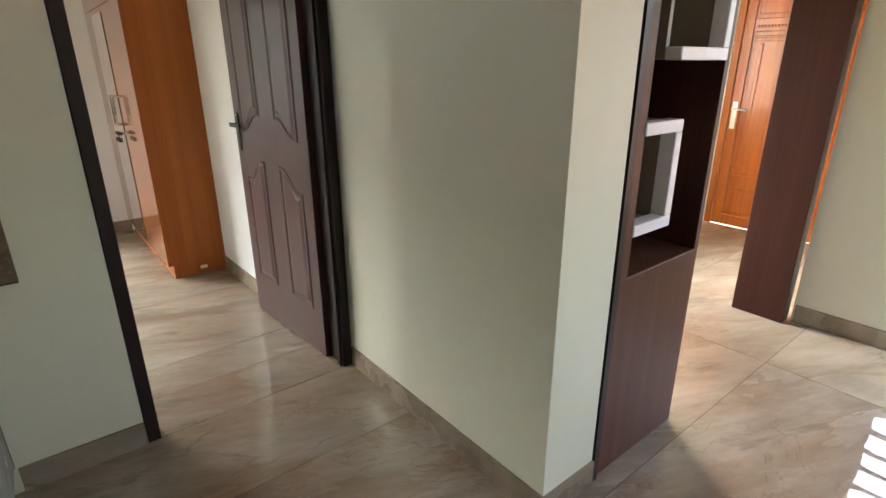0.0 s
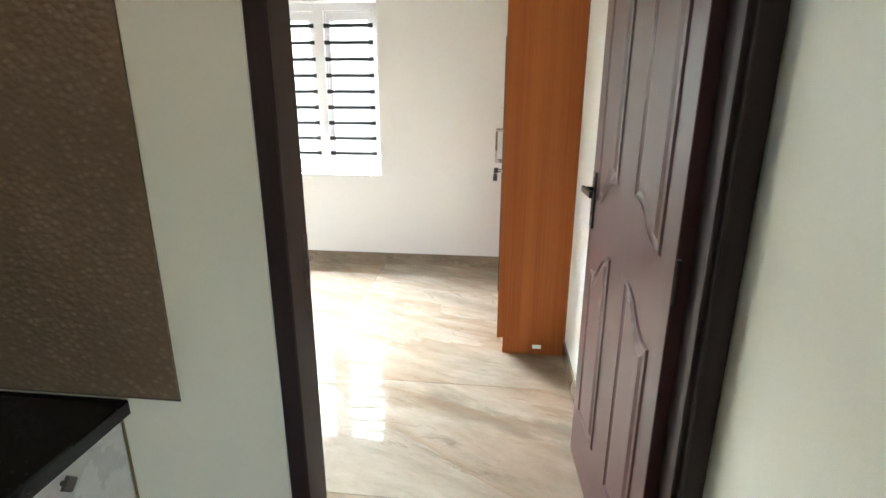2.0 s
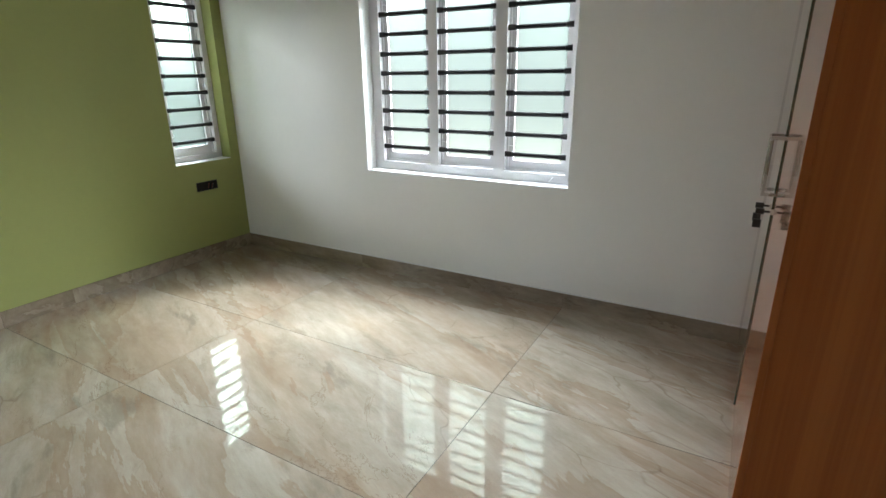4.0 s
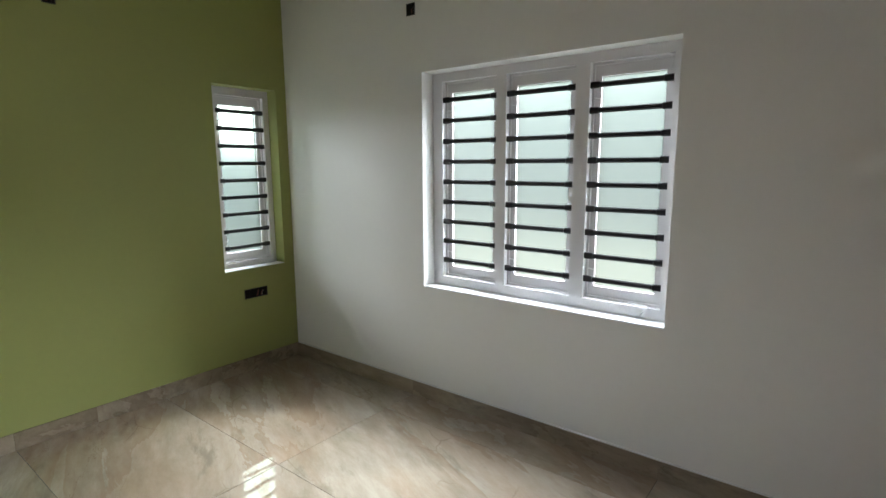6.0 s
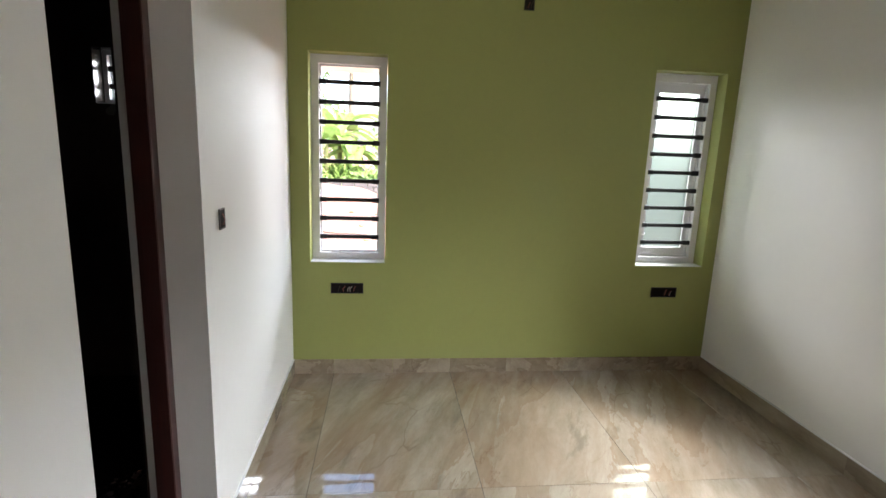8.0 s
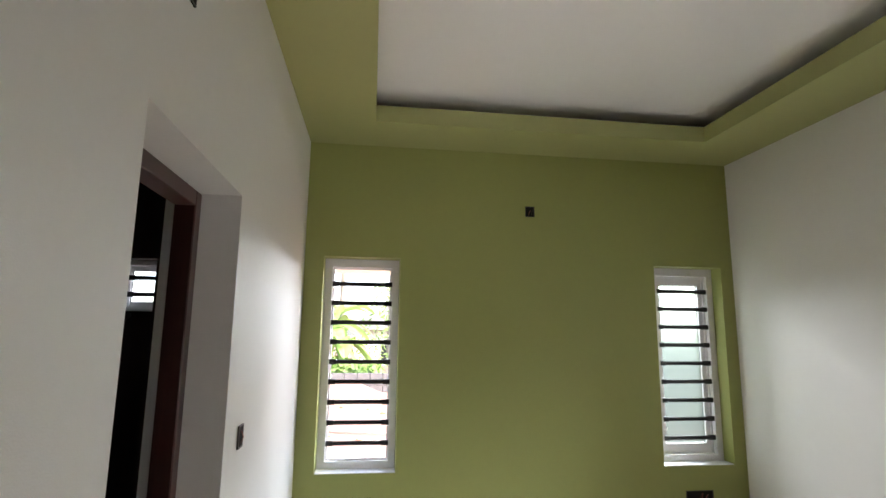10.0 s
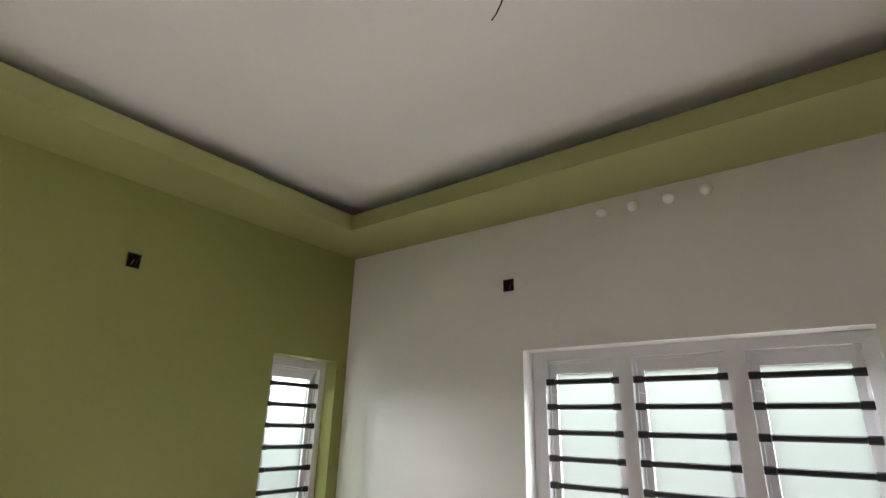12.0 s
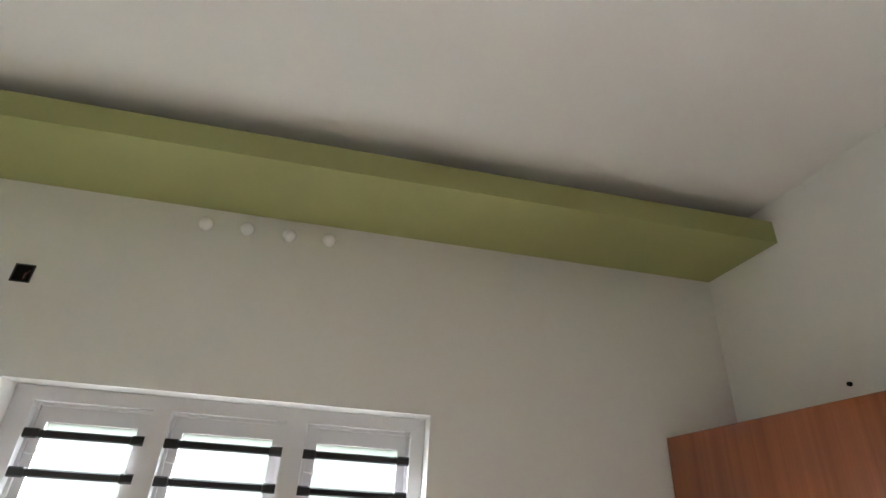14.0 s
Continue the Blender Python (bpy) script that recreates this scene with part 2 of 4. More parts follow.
M_WHITE = mat("white_wall_paint", (0.79, 0.783, 0.765), 0.62, var=0.03, scale=3, bump=0.12, bump_scale=260)
M_CREAM = mat("cream_wall_paint", (0.74, 0.725, 0.575), 0.5, var=0.03, scale=3, bump=0.12, bump_scale=240)
M_GREEN = mat("olive_green_wall_paint", (0.29, 0.31, 0.095), 0.55, var=0.05, scale=3, bump=0.15, bump_scale=240)
M_BANDG = mat("light_olive_band_paint", (0.36, 0.37, 0.15), 0.6, var=0.04, scale=3, bump=0.12, bump_scale=240)
M_CEIL = mat("ceiling_white", (0.86, 0.845, 0.83), 0.8, var=0.02, scale=2, bump=0.08, bump_scale=200)
M_TILE = marble("beige_marble_tile", (0.40, 0.352, 0.285), (0.225, 0.180, 0.130), (0.26, 0.160, 0.092), 0.10, 22.0, 0.92, 1.6, 3.3, 0.04, 1.0)
M_SKIRT = marble("beige_marble_skirting", (0.39, 0.33, 0.25), (0.235, 0.188, 0.136), (0.15, 0.10, 0.06), 0.14, 12.0, 0.8, 1.5)
M_GROUT = mat("grey_brown_grout", (0.07, 0.055, 0.042), 0.85, var=0.1)
M_UPVC = mat("white_window_enamel", (0.70, 0.685, 0.70), 0.3, var=0.03, scale=8)
M_SILL = mat("white_sill_plaster", (0.68, 0.68, 0.69), 0.4, var=0.03, scale=6)
M_BAR = mat("dark_bronze_bar", (0.012, 0.011, 0.012), 0.35, metal=0.0, var=0.1)
M_FROST = frosted("frosted_glass", 0.34, (0.115, 0.126, 0.099), (0.034, 0.038, 0.036), 0.5)
# Same glass for window_3, tint raised so its pane looks more brightly lit.
M_FROST2 = frosted("brightened_frosted_glass", 0.32, (0.19, 0.225, 0.175), (0.058, 0.066, 0.066), 0.4)
M_CLEAR = glass("clear_glass", 0.02, (0.95, 0.98, 0.97))
M_DOOR = wood("dark_chocolate_door_skin", (0.056, 0.021, 0.021), (0.084, 0.034, 0.034), 0.33, (2.0, 90.0, 90.0), 0.12, spec=0.6)
M_FRAME = wood("near_black_brown_frame", (0.016, 0.008, 0.008), (0.026, 0.013, 0.012), 0.42, (2.0, 80.0, 80.0), 0.04, spec=0.28)
M_FRAME2 = wood("red_brown_bath_frame", (0.032, 0.009, 0.008), (0.055, 0.016, 0.014), 0.3, (2.0, 80.0, 80.0), 0.2)
M_WARD = wood("orange_brown_laminate", (0.28, 0.072, 0.016), (0.39, 0.122, 0.030), 0.44, (1.2, 90.0, 90.0), 0.0, spec=0.22)
M_WARDF = wood("glossy_brown_laminate", (0.20, 0.055, 0.018), (0.29, 0.088, 0.029), 0.12, (1.2, 90.0, 90.0), 0.6)
M_MIRROR = mat("silvered_mirror", (0.88, 0.90, 0.89), 0.02, metal=1.0, var=0.005, rvar=0.0)
M_GEDGE = mat("green_glass_edge", (0.02, 0.06, 0.045), 0.15, var=0.05)
M_CHROME = mat("brushed_nickel", (0.55, 0.53, 0.50), 0.28, metal=1.0, var=0.05)
M_DULL = mat("dull_worn_steel", (0.13, 0.115, 0.105), 0.55, metal=0.6, var=0.3, scale=30)
M_BLACK = mat("black_plastic", (0.012, 0.012, 0.013), 0.4, var=0.1)
M_DBOX = mat("dark_box_plastic", (0.012, 0.010, 0.010), 0.85, spec=0.1, var=0.2, scale=20)
M_WIRE = mat("brown_loose_wire", (0.04, 0.028, 0.024), 0.6, spec=0.2, var=0.2)
M_COPPER = mat("red_wire_sheath", (0.22, 0.055, 0.035), 0.5, var=0.15)
M_PALEW = mat("grey_wire_sheath", (0.34, 0.30, 0.27), 0.5, var=0.15)
M_BRONZE = mat("black_bronze_metal", (0.030, 0.026, 0.024), 0.3, metal=0.7, var=0.1)
M_CABW = marble("white_marble_laminate", (0.74, 0.73, 0.69), (0.64, 0.63, 0.59), (0.36, 0.35, 0.32), 0.2, 60.0, 0.5, 2.0, 2.0)
M_WENGE = wood("dark_wenge_veneer", (0.040, 0.012, 0.008), (0.064, 0.022, 0.015), 0.45, (2.0, 70.0, 70.0), 0.0, spec=0.25)
M_WENGL = wood("brown_walnut_veneer", (0.078, 0.030, 0.016), (0.125, 0.052, 0.029), 0.42, (2.0, 70.0, 70.0), 0.0, spec=0.18)
M_FILM = mat("white_protective_film", (0.78, 0.78, 0.82), 0.35, var=0.05, bump=0.5, bump_scale=40)
M_NICHE = mat("grey_brown_niche_board", (0.26, 0.23, 0.19), 0.5, var=0.15, scale=8)
M_TEAK = wood("orange_teak", (0.36, 0.075, 0.010), (0.56, 0.15, 0.024), 0.28, (1.5, 40.0, 40.0), 0.2)
M_STAIN = mat("brown_glue_stain", (0.30, 0.20, 0.09), 0.6, var=0.35, scale=12)
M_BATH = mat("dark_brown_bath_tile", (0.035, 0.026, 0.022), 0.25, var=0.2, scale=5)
M_WHITEP = mat("white_plastic", (0.93, 0.93, 0.94), 0.25, var=0.02)
M_SAND = mat("sandy_red_soil", (0.24, 0.125, 0.085), 0.95, var=0.3, scale=2, bump=0.6, bump_scale=8)
M_BRICK = mat("broken_orange_stone", (0.34, 0.15, 0.08), 0.9, var=0.3, scale=20, bump=0.4, bump_scale=60)
M_BLOCK = mat("grey_concrete_block", (0.095, 0.084, 0.082), 0.95, var=0.2, scale=6, bump=0.4, bump_scale=30)
M_LEAF = leafy("banana_leaf", (0.16, 0.27, 0.06), (0.36, 0.46, 0.15))
M_BUSH = leafy("bush_leaf", (0.08, 0.16, 0.03), (0.24, 0.34, 0.09))
M_STEM = mat("banana_stem", (0.22, 0.22, 0.09), 0.7, var=0.25, scale=6)
M_BARK = mat("palm_bark", (0.25, 0.20, 0.16), 0.9, var=0.3, scale=8, bump=0.5, bump_scale=14)
M_ROOF = mat("grey_roof_tile", (0.20, 0.17, 0.16), 0.85, var=0.2, scale=6)
M_EXT = mat("pale_exterior_paint", (0.66, 0.64, 0.60), 0.8, var=0.08, scale=2, bump=0.2, bump_scale=90)


def speckled(name, base, spot, rough, scale, cover, bump, slant=0.0):
    """A ground with small pale spots in slanting rows, slightly raised."""
    m = mat(name, base, rough, var=0.25, scale=14)
    n, l = m.node_tree.nodes, m.node_tree.links
    b = n["Principled BSDF"]
    src = b.inputs["Base Color"].links[0].from_socket
    co, mp, w, bp = n.new("ShaderNodeTexCoord"), n.new("ShaderNodeMapping"), n.new("ShaderNodeTexVoronoi"), n.new("ShaderNodeBump")
    mp.inputs["Rotation"].default_value = (0, radians(slant), 0)
    mp.inputs["Scale"].default_value = (scale, scale, scale * 1.5)
    w.inputs["Scale"].default_value = 1.0
    w.inputs["Randomness"].default_value = 0.75
    l.new(co.outputs["Object"], mp.inputs["Vector"])
    l.new(mp.outputs["Vector"], w.inputs["Vector"])
    gate, dot, mul, mx = n.new("ShaderNodeMath"), n.new("ShaderNodeMapRange"), n.new("ShaderNodeMath"), n.new("ShaderNodeMix")
    sep = n.new("ShaderNodeSeparateColor")
    l.new(w.outputs["Color"], sep.inputs[0])
    gate.operation, gate.inputs[1].default_value = "LESS_THAN", cover
    l.new(sep.outputs[0], gate.inputs[0])
    dot.inputs["From Min"].default_value, dot.inputs["From Max"].default_value = 0.15, 0.5
    dot.inputs["To Min"].default_value, dot.inputs["To Max"].default_value = 0.8, 0.0
    l.new(w.outputs["Distance"], dot.inputs["Value"])
    mul.operation = "MULTIPLY"
    l.new(gate.outputs[0], mul.inputs[0])
    l.new(dot.outputs["Result"], mul.inputs[1])
    mx.data_type = "RGBA"
    l.new(mul.outputs[0], mx.inputs["Factor"])
    l.new(src, mx.inputs["A"])
    mx.inputs["B"].default_value = (*spot, 1)
    l.new(mx.outputs["Result"], b.inputs["Base Color"])
    if bump:
        bp.invert = True
        bp.inputs["Strength"].default_value, bp.inputs["Distance"].default_value = bump, 0.003
        l.new(w.outputs["Distance"], bp.inputs["Height"])
        l.new(bp.outputs["Normal"], b.inputs["Normal"])
    return m


M_GRAN = speckled("black_granite", (0.011, 0.010, 0.012), (0.045, 0.036, 0.030), 0.12, 95.0, 0.35, 0.0)
M_SPLASH = speckled("brown_weave_tile", (0.155, 0.106, 0.060), (0.235, 0.175, 0.105), 0.5, 52.0, 0.6, 1.0, 35.0)


# ---- mesh helpers ----
def box(bm, a, c):
    (x0, y0, z0), (x1, y1, z1) = a, c
    x0, x1, y0, y1, z0, z1 = min(x0, x1), max(x0, x1), min(y0, y1), max(y0, y1), min(z0, z1), max(z0, z1)
    v = [bm.verts.new(p) for p in ((x0, y0, z0), (x1, y0, z0), (x1, y1, z0), (x0, y1, z0), (x0, y0, z1), (x1, y0, z1), (x1, y1, z1), (x0, y1, z1))]
    for f in ((0, 3, 2, 1), (4, 5, 6, 7), (0, 1, 5, 4), (1, 2, 6, 5), (2, 3, 7, 6), (3, 0, 4, 7)):
        bm.faces.new([v[i] for i in f])
    return v


def rod(bm, a, c, r, n=10, r2=None):
    """A round bar from a to c."""
    a, c = Vector(a), Vector(c)
    r2 = r if r2 is None else r2
    q = (c - a).to_track_quat("Z", "Y").to_matrix()
    rings = []
    for p, rad in ((a, r), (c, r2)):
        rings.append([bm.verts.new(p + q @ Vector((rad * math.cos(2 * math.pi * k / n), rad * math.sin(2 * math.pi * k / n), 0))) for k in range(n)])
    for k in range(n):
        bm.faces.new((rings[0][k], rings[0][(k + 1) % n], rings[1][(k + 1) % n], rings[1][k]))
    bm.faces.new(rings[0][::-1])
    bm.faces.new(rings[1])


def boxes(*pairs):
    bm = bmesh.new()
    for a, c in pairs:
        box(bm, a, c)
    return bm


def soften(bm, w=0.002, n=1):
    bmesh.ops.bevel(bm, geom=list(bm.edges), offset=w, segments=n, profile=0.5, affect="EDGES", clamp_overlap=True)
    return bm


def mesh_of(name, bm, material, smooth=False):
    bmesh.ops.recalc_face_normals(bm, faces=bm.faces)
    me = bpy.data.meshes.new(name)
    bm.to_mesh(me)
    bm.free()
    me.materials.append(material)
    if smooth:
        for p in me.polygons:
            p.use_smooth = True
    return me


def part(name, bm, material, parent=None, label="", smooth=False):
    """One mesh object from a bmesh, under a thing or a part."""
    ob = new(name, mesh_of(name, bm, material, smooth))
    if parent:
        ob.parent = parent
    return tagged(ob, label)


def structure(name, bm, material, label, category):
    return tagged(part(name, bm, material), label, category, kind="structure")


def thing(name, label, category, group="", at=(0, 0, 0), kind=""):
    ob = new(name)
    ob.empty_display_size = 0.1
    ob.location = at
    return tagged(ob, label, category, group, kind)


def wall_with_holes(a0, a1, z0, z1, d0, d1, holes, axis):
    """Wall boxes along axis 'x' or 'y' round its openings (u0, u1, z0, z1), thick from d0 to d1."""
    bm = bmesh.new()

    def put(u0, u1, w0, w1):
        if u1 - u0 > 1e-4 and w1 - w0 > 1e-4:
            if axis == "x":
                box(bm, (u0, d0, w0), (u1, d1, w1))
            else:
                box(bm, (d0, u0, w0), (d1, u1, w1))
    u = a0
    for h0, h1, q0, q1 in sorted(holes):
        put(u, h0, z0, z1)
        put(h0, h1, z0, q0)
        put(h0, h1, q1, z1)
        u = h1
    put(u, a1, z0, z1)
    bmesh.ops.remove_doubles(bm, verts=bm.verts, dist=1e-5)
    return bm


# ---- large structure ----
NWIN = (1.375, 2.862, 0.765, 2.10)
GA, GB = (0.120, 0.607, 0.78, 2.104), (2.362, 2.865, 0.78, 2.104)
BATHD = (1.61, 2.345, 0.0, 2.068)
BWIN = (-1.115, -0.52, 1.735, 2.055)
HWIN = (-3.35, -1.875, 0.345, 2.10)
structure("wall_north", wall_with_holes(-WT, 4.57, 0, 3.25, WN, WN + WT, [NWIN], "x"), M_WHITE, "smooth off-white painted plaster wall with a wide window opening", "wall")
structure("wall_west", wall_with_holes(0.0, WN, 0, 3.25, -WT, 0, [GA, GB], "y"), M_GREEN, "olive green painted accent wall with two narrow windows", "wall")
BY = -0.236                      # bathroom face of the south wall
_b = wall_with_holes(-WT, 2.46, 0, 3.25, BY, 0, [BATHD], "x")
box(_b, (2.46, HY, 0), (3.342, 0, 3.25))
box(_b, (3.342, HY, 2.10), (4.31, 0, 3.25))
box(_b, (3.342, HY, 0), (3.388, -0.20, 2.10))
structure("wall_south", _b, M_WHITE, "off-white painted wall with two door openings", "wall")
_b = bmesh.new()
_q = [(WE, -0.178), (4.57, -0.178), (4.57, WN), (WE - 0.045, WN)]
_lo, _hi = [_b.verts.new((x, y, 0)) for x, y in _q], [_b.verts.new((x, y, 3.25)) for x, y in _q]
_b.faces.new(_lo[::-1])
_b.faces.new(_hi)
for _k in range(4):
    _b.faces.new((_lo[_k], _lo[(_k + 1) % 4], _hi[(_k + 1) % 4], _hi[_k]))
structure("wall_east", _b, M_WHITE, "off-white painted wall behind the wardrobe", "wall")
structure("wall_hall_side", boxes(((4.312, -1.532, 0), (4.57, -0.178, 3.25))), M_CREAM, "cream painted wall end beside the bedroom door", "wall")
structure("wall_hall_front", boxes(((2.46, HY - 0.003, 0), (3.386, HY, 3.0)), ((3.386, HY - 0.003, 2.10), (4.31, HY, 3.0))), M_CREAM, "cream painted hall wall round the bedroom door", "wall")
structure("ceiling", boxes(((-WT, -0.30, CEIL), (4.57, WN + WT, CEIL + 0.2))), M_CEIL, "plain white plastered ceiling", "ceiling")
_b = bmesh.new()
_pts = [(0, 0), (WE, 0), (WE, 0.423), (0.417, 0.423), (0.417, 2.520), (WE, 2.520), (WE, WN), (0, WN)]
_lo = [_b.verts.new((x, y, BAND)) for x, y in _pts]
_hi = [_b.verts.new((x, y, BAND + 0.102)) for x, y in _pts]
_b.faces.new(_lo[::-1])
_b.faces.new(_hi)
for _k in range(8):
    _b.faces.new((_lo[_k], _lo[(_k + 1) % 8], _hi[(_k + 1) % 8], _hi[_k]))
structure("ceiling_band", _b, M_BANDG, "light olive painted dropped ceiling band with shadow gap", "ceiling band")
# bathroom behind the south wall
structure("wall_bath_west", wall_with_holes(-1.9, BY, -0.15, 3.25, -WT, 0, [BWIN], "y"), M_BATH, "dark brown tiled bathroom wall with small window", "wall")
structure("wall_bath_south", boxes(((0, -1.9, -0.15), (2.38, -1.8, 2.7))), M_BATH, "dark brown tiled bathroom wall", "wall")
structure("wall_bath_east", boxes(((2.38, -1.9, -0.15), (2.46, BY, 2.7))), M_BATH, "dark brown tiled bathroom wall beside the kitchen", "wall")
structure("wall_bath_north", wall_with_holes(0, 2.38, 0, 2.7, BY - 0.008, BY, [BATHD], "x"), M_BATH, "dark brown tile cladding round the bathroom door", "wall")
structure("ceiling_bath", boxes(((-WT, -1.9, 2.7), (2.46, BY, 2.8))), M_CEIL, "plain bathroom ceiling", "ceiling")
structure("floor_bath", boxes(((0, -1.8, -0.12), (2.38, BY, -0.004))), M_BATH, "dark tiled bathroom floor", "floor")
# hall, dining side
structure("wall_kitchen_west", boxes(((2.30, -4.7, 0), (2.46, -1.9, 3.2))), M_CREAM, "cream painted hall wall", "wall")
# The opening is out of view, added to let daylight into the hall.
structure("wall_hall_south", wall_with_holes(2.30, 6.75, 0, 3.2, -4.7, -4.5, [(4.9, 5.9, 0.9, 2.1)], "x"), M_CREAM, "cream painted hall wall with an unseen opening added for light", "wall")
structure("wall_hall_east", wall_with_holes(-4.5, -1.505, 0, 3.2, 6.53, 6.75, [HWIN], "y"), M_CREAM, "cream painted hall wall with barred window", "wall")
structure("ceiling_hall", boxes(((2.30, -4.7, 3.0), (8.4, HY, 3.2))), M_CEIL, "plain white hall ceiling", "ceiling")
# Opening added out of view so daylight reaches the foyer.
structure("wall_foyer_north", wall_with_holes(4.57, 8.4, 0, 3.2, 0.2, 0.4, [(5.9, 6.9, 0.9, 2.0)], "x"), M_CREAM, "cream painted foyer wall with an unseen opening added for light", "wall")
structure("ceiling_foyer", boxes(((4.57, HY, 3.0), (8.4, 0.4, 3.2))), M_CEIL, "plain white foyer ceiling", "ceiling")
structure("wall_foyer_east", wall_with_holes(-1.505, 0.2, 0, 3.2, 8.17, 8.4, [(-1.23, -0.20, 0.0, 2.1)], "y"), M_CREAM, "cream painted foyer wall round the teak door", "wall")
structure("wall_foyer_south", boxes(((6.75, -1.75, 0), (8.4, -1.505, 3.2))), M_CREAM, "cream painted foyer wall", "wall")
structure("beam_hall", boxes(((4.57, -1.532, 2.3), (6.53, -1.25, 3.0))), M_CREAM, "cream painted beam over the wide opening", "beam")
structure("ground", boxes(((-260, -260, -0.6), (-0.23, 260, -0.25)), ((-0.23, 3.185, -0.6), (260, 260, -0.25)), ((8.4, -260, -0.6), (260, 3.185, -0.25)), ((-0.23, -260, -0.6), (8.4, -4.7, -0.25))), M_SAND, "bare sandy reddish ground outside", "ground")

# ---- windows ----
BAR_MESH = {}
NINE = [0.0875 + 0.823 * k / 8 for k in range(9)]


def bar_mesh(length, along):
    """A flat dark bar with thicker sleeves at its ends, centred."""
    key = (round(length, 3), along)
    if key not in BAR_MESH:
        bm = bmesh.new()
        h = length / 2
        for u0, u1, t, z in ((-h + 0.05, h - 0.05, 0.008, 0.0135), (-h, -h + 0.055, 0.011, 0.0165), (h - 0.055, h, 0.011, 0.0165)):
            b2 = bmesh.new()
            if along == "x":
                box(b2, (u0, -t, -z), (u1, t, z))
            else:
                box(b2, (-t, u0, -z), (t, u1, z))
            soften(b2, 0.005)
            me = bpy.data.meshes.new("tmp")
            b2.to_mesh(me)
            b2.free()
            bm.from_mesh(me)
            bpy.data.meshes.remove(me)
        BAR_MESH[key] = mesh_of("bar", bm, M_BAR)
    return BAR_MESH[key]


def window(name, label, hole, lights, axis, face, out, bars, frost=M_FROST, opened=(), rim=0.043, paint=M_UPVC, low=0.828):
    """A barred casement: frame set back from the room face, sashes behind bars. axis: 'x' or 'y' along the wall; out: +1 or -1."""
    root = thing(name, label, "window", kind="structure")
    u0, u1, z0, z1 = hole

    def P(u, w, z):
        return (u, face + out * w, z) if axis == "x" else (face + out * w, u, z)

    def B(bm, a, c):
        box(bm, P(*a), P(*c))
    bm = bmesh.new()
    e = 0.002
    fz0, fz1 = low, 2.048
    if z1 - z0 < 0.6:
        fz0, fz1 = z0 + 0.03, z1 - 0.03
    edges = [u0 + e] + [v for p in lights for v in p] + [u1 - e]
    for k in range(0, len(edges), 2):
        B(bm, (edges[k], 0.105, z0 + e), (edges[k + 1], 0.190, z1 - e))
    for a, c in lights:
        B(bm, (a, 0.105, z0 + e), (c, 0.190, fz0))
        B(bm, (a, 0.105, fz1), (c, 0.190, z1 - e))
    fr = part("window_frame", bm, paint, root)
    bm = bmesh.new()
    B(bm, (u0 + e, 0.003, z0 + 0.0015), (u1 - e, 0.105, z0 + 0.006))
    part("window_sill", bm, M_SILL, root)
    for k, (a, c) in enumerate(lights):
        # inner bead
        bm = bmesh.new()
        for q in ((a, a + 0.012), (c - 0.012, c)):
            B(bm, (q[0], 0.138, fz0), (q[1], 0.149, fz1))
        B(bm, (a + 0.012, 0.138, fz0), (c - 0.012, 0.149, fz0 + 0.012))
        B(bm, (a + 0.012, 0.138, fz1 - 0.012), (c - 0.012, 0.149, fz1))
        part("bead", bm, paint, fr)
        for share in bars:
            z = fz0 + (fz1 - fz0) * share
            ob = new("bar", bar_mesh(c - a + 0.012, axis))
            ob.location = P((a + c) / 2, 0.122, z)
            ob.parent = root
        if k in opened:
            continue
        # sash and its pane
        bm = bmesh.new()
        v = rim * 1.5
        s0, s1, t0, t1 = a + 0.001, c - 0.001, fz0 + 0.001, fz1 - 0.001
        B(bm, (s0, 0.150, t0), (s0 + rim, 0.184, t1))
        B(bm, (s1 - rim, 0.150, t0), (s1, 0.184, t1))
        B(bm, (s0 + rim, 0.150, t0), (s1 - rim, 0.184, t0 + v))
        B(bm, (s0 + rim, 0.150, t1 - v), (s1 - rim, 0.184, t1))
        sash = part("sash", bm, paint, root)
        bm = bmesh.new()
        B(bm, (s0 + rim - 0.004, 0.164, t0 + v - 0.004), (s1 - rim + 0.004, 0.169, t1 - v + 0.004))
        part("pane", bm, frost, sash, "milky frosted glass pane").visible_shadow = False
        for z in (fz0 + 0.16, fz1 - 0.17):
            bm = bmesh.new()
            rod(bm, P(a + 0.004, 0.1465, z), P(a + 0.045, 0.1465, z - 0.006), 0.004, 6)
            rod(bm, P(a + 0.045, 0.1465, z - 0.006), P(a + 0.050, 0.1465, z + 0.012), 0.003, 6)
            part("hook", bm, M_WHITEP, sash)
    return root


window("window_1", "white three-light casement window with black bars and frosted panes", NWIN, [(1.451, 1.846), (1.912, 2.327), (2.404, 2.808)], "x", WN, 1, NINE)
_w2 = window("window_2", "narrow white barred window, its casement open to the garden", GA, [(0.172, 0.562)], "y", 0.0, -1, NINE, opened=(0,))
window("window_3", "narrow white barred window with frosted pane", GB, [(2.434, 2.818)], "y", 0.0, -1, NINE, frost=M_FROST2)
# casement stays resting on the lower frame of the wide window
_w1 = bpy.data.objects["window_1"]
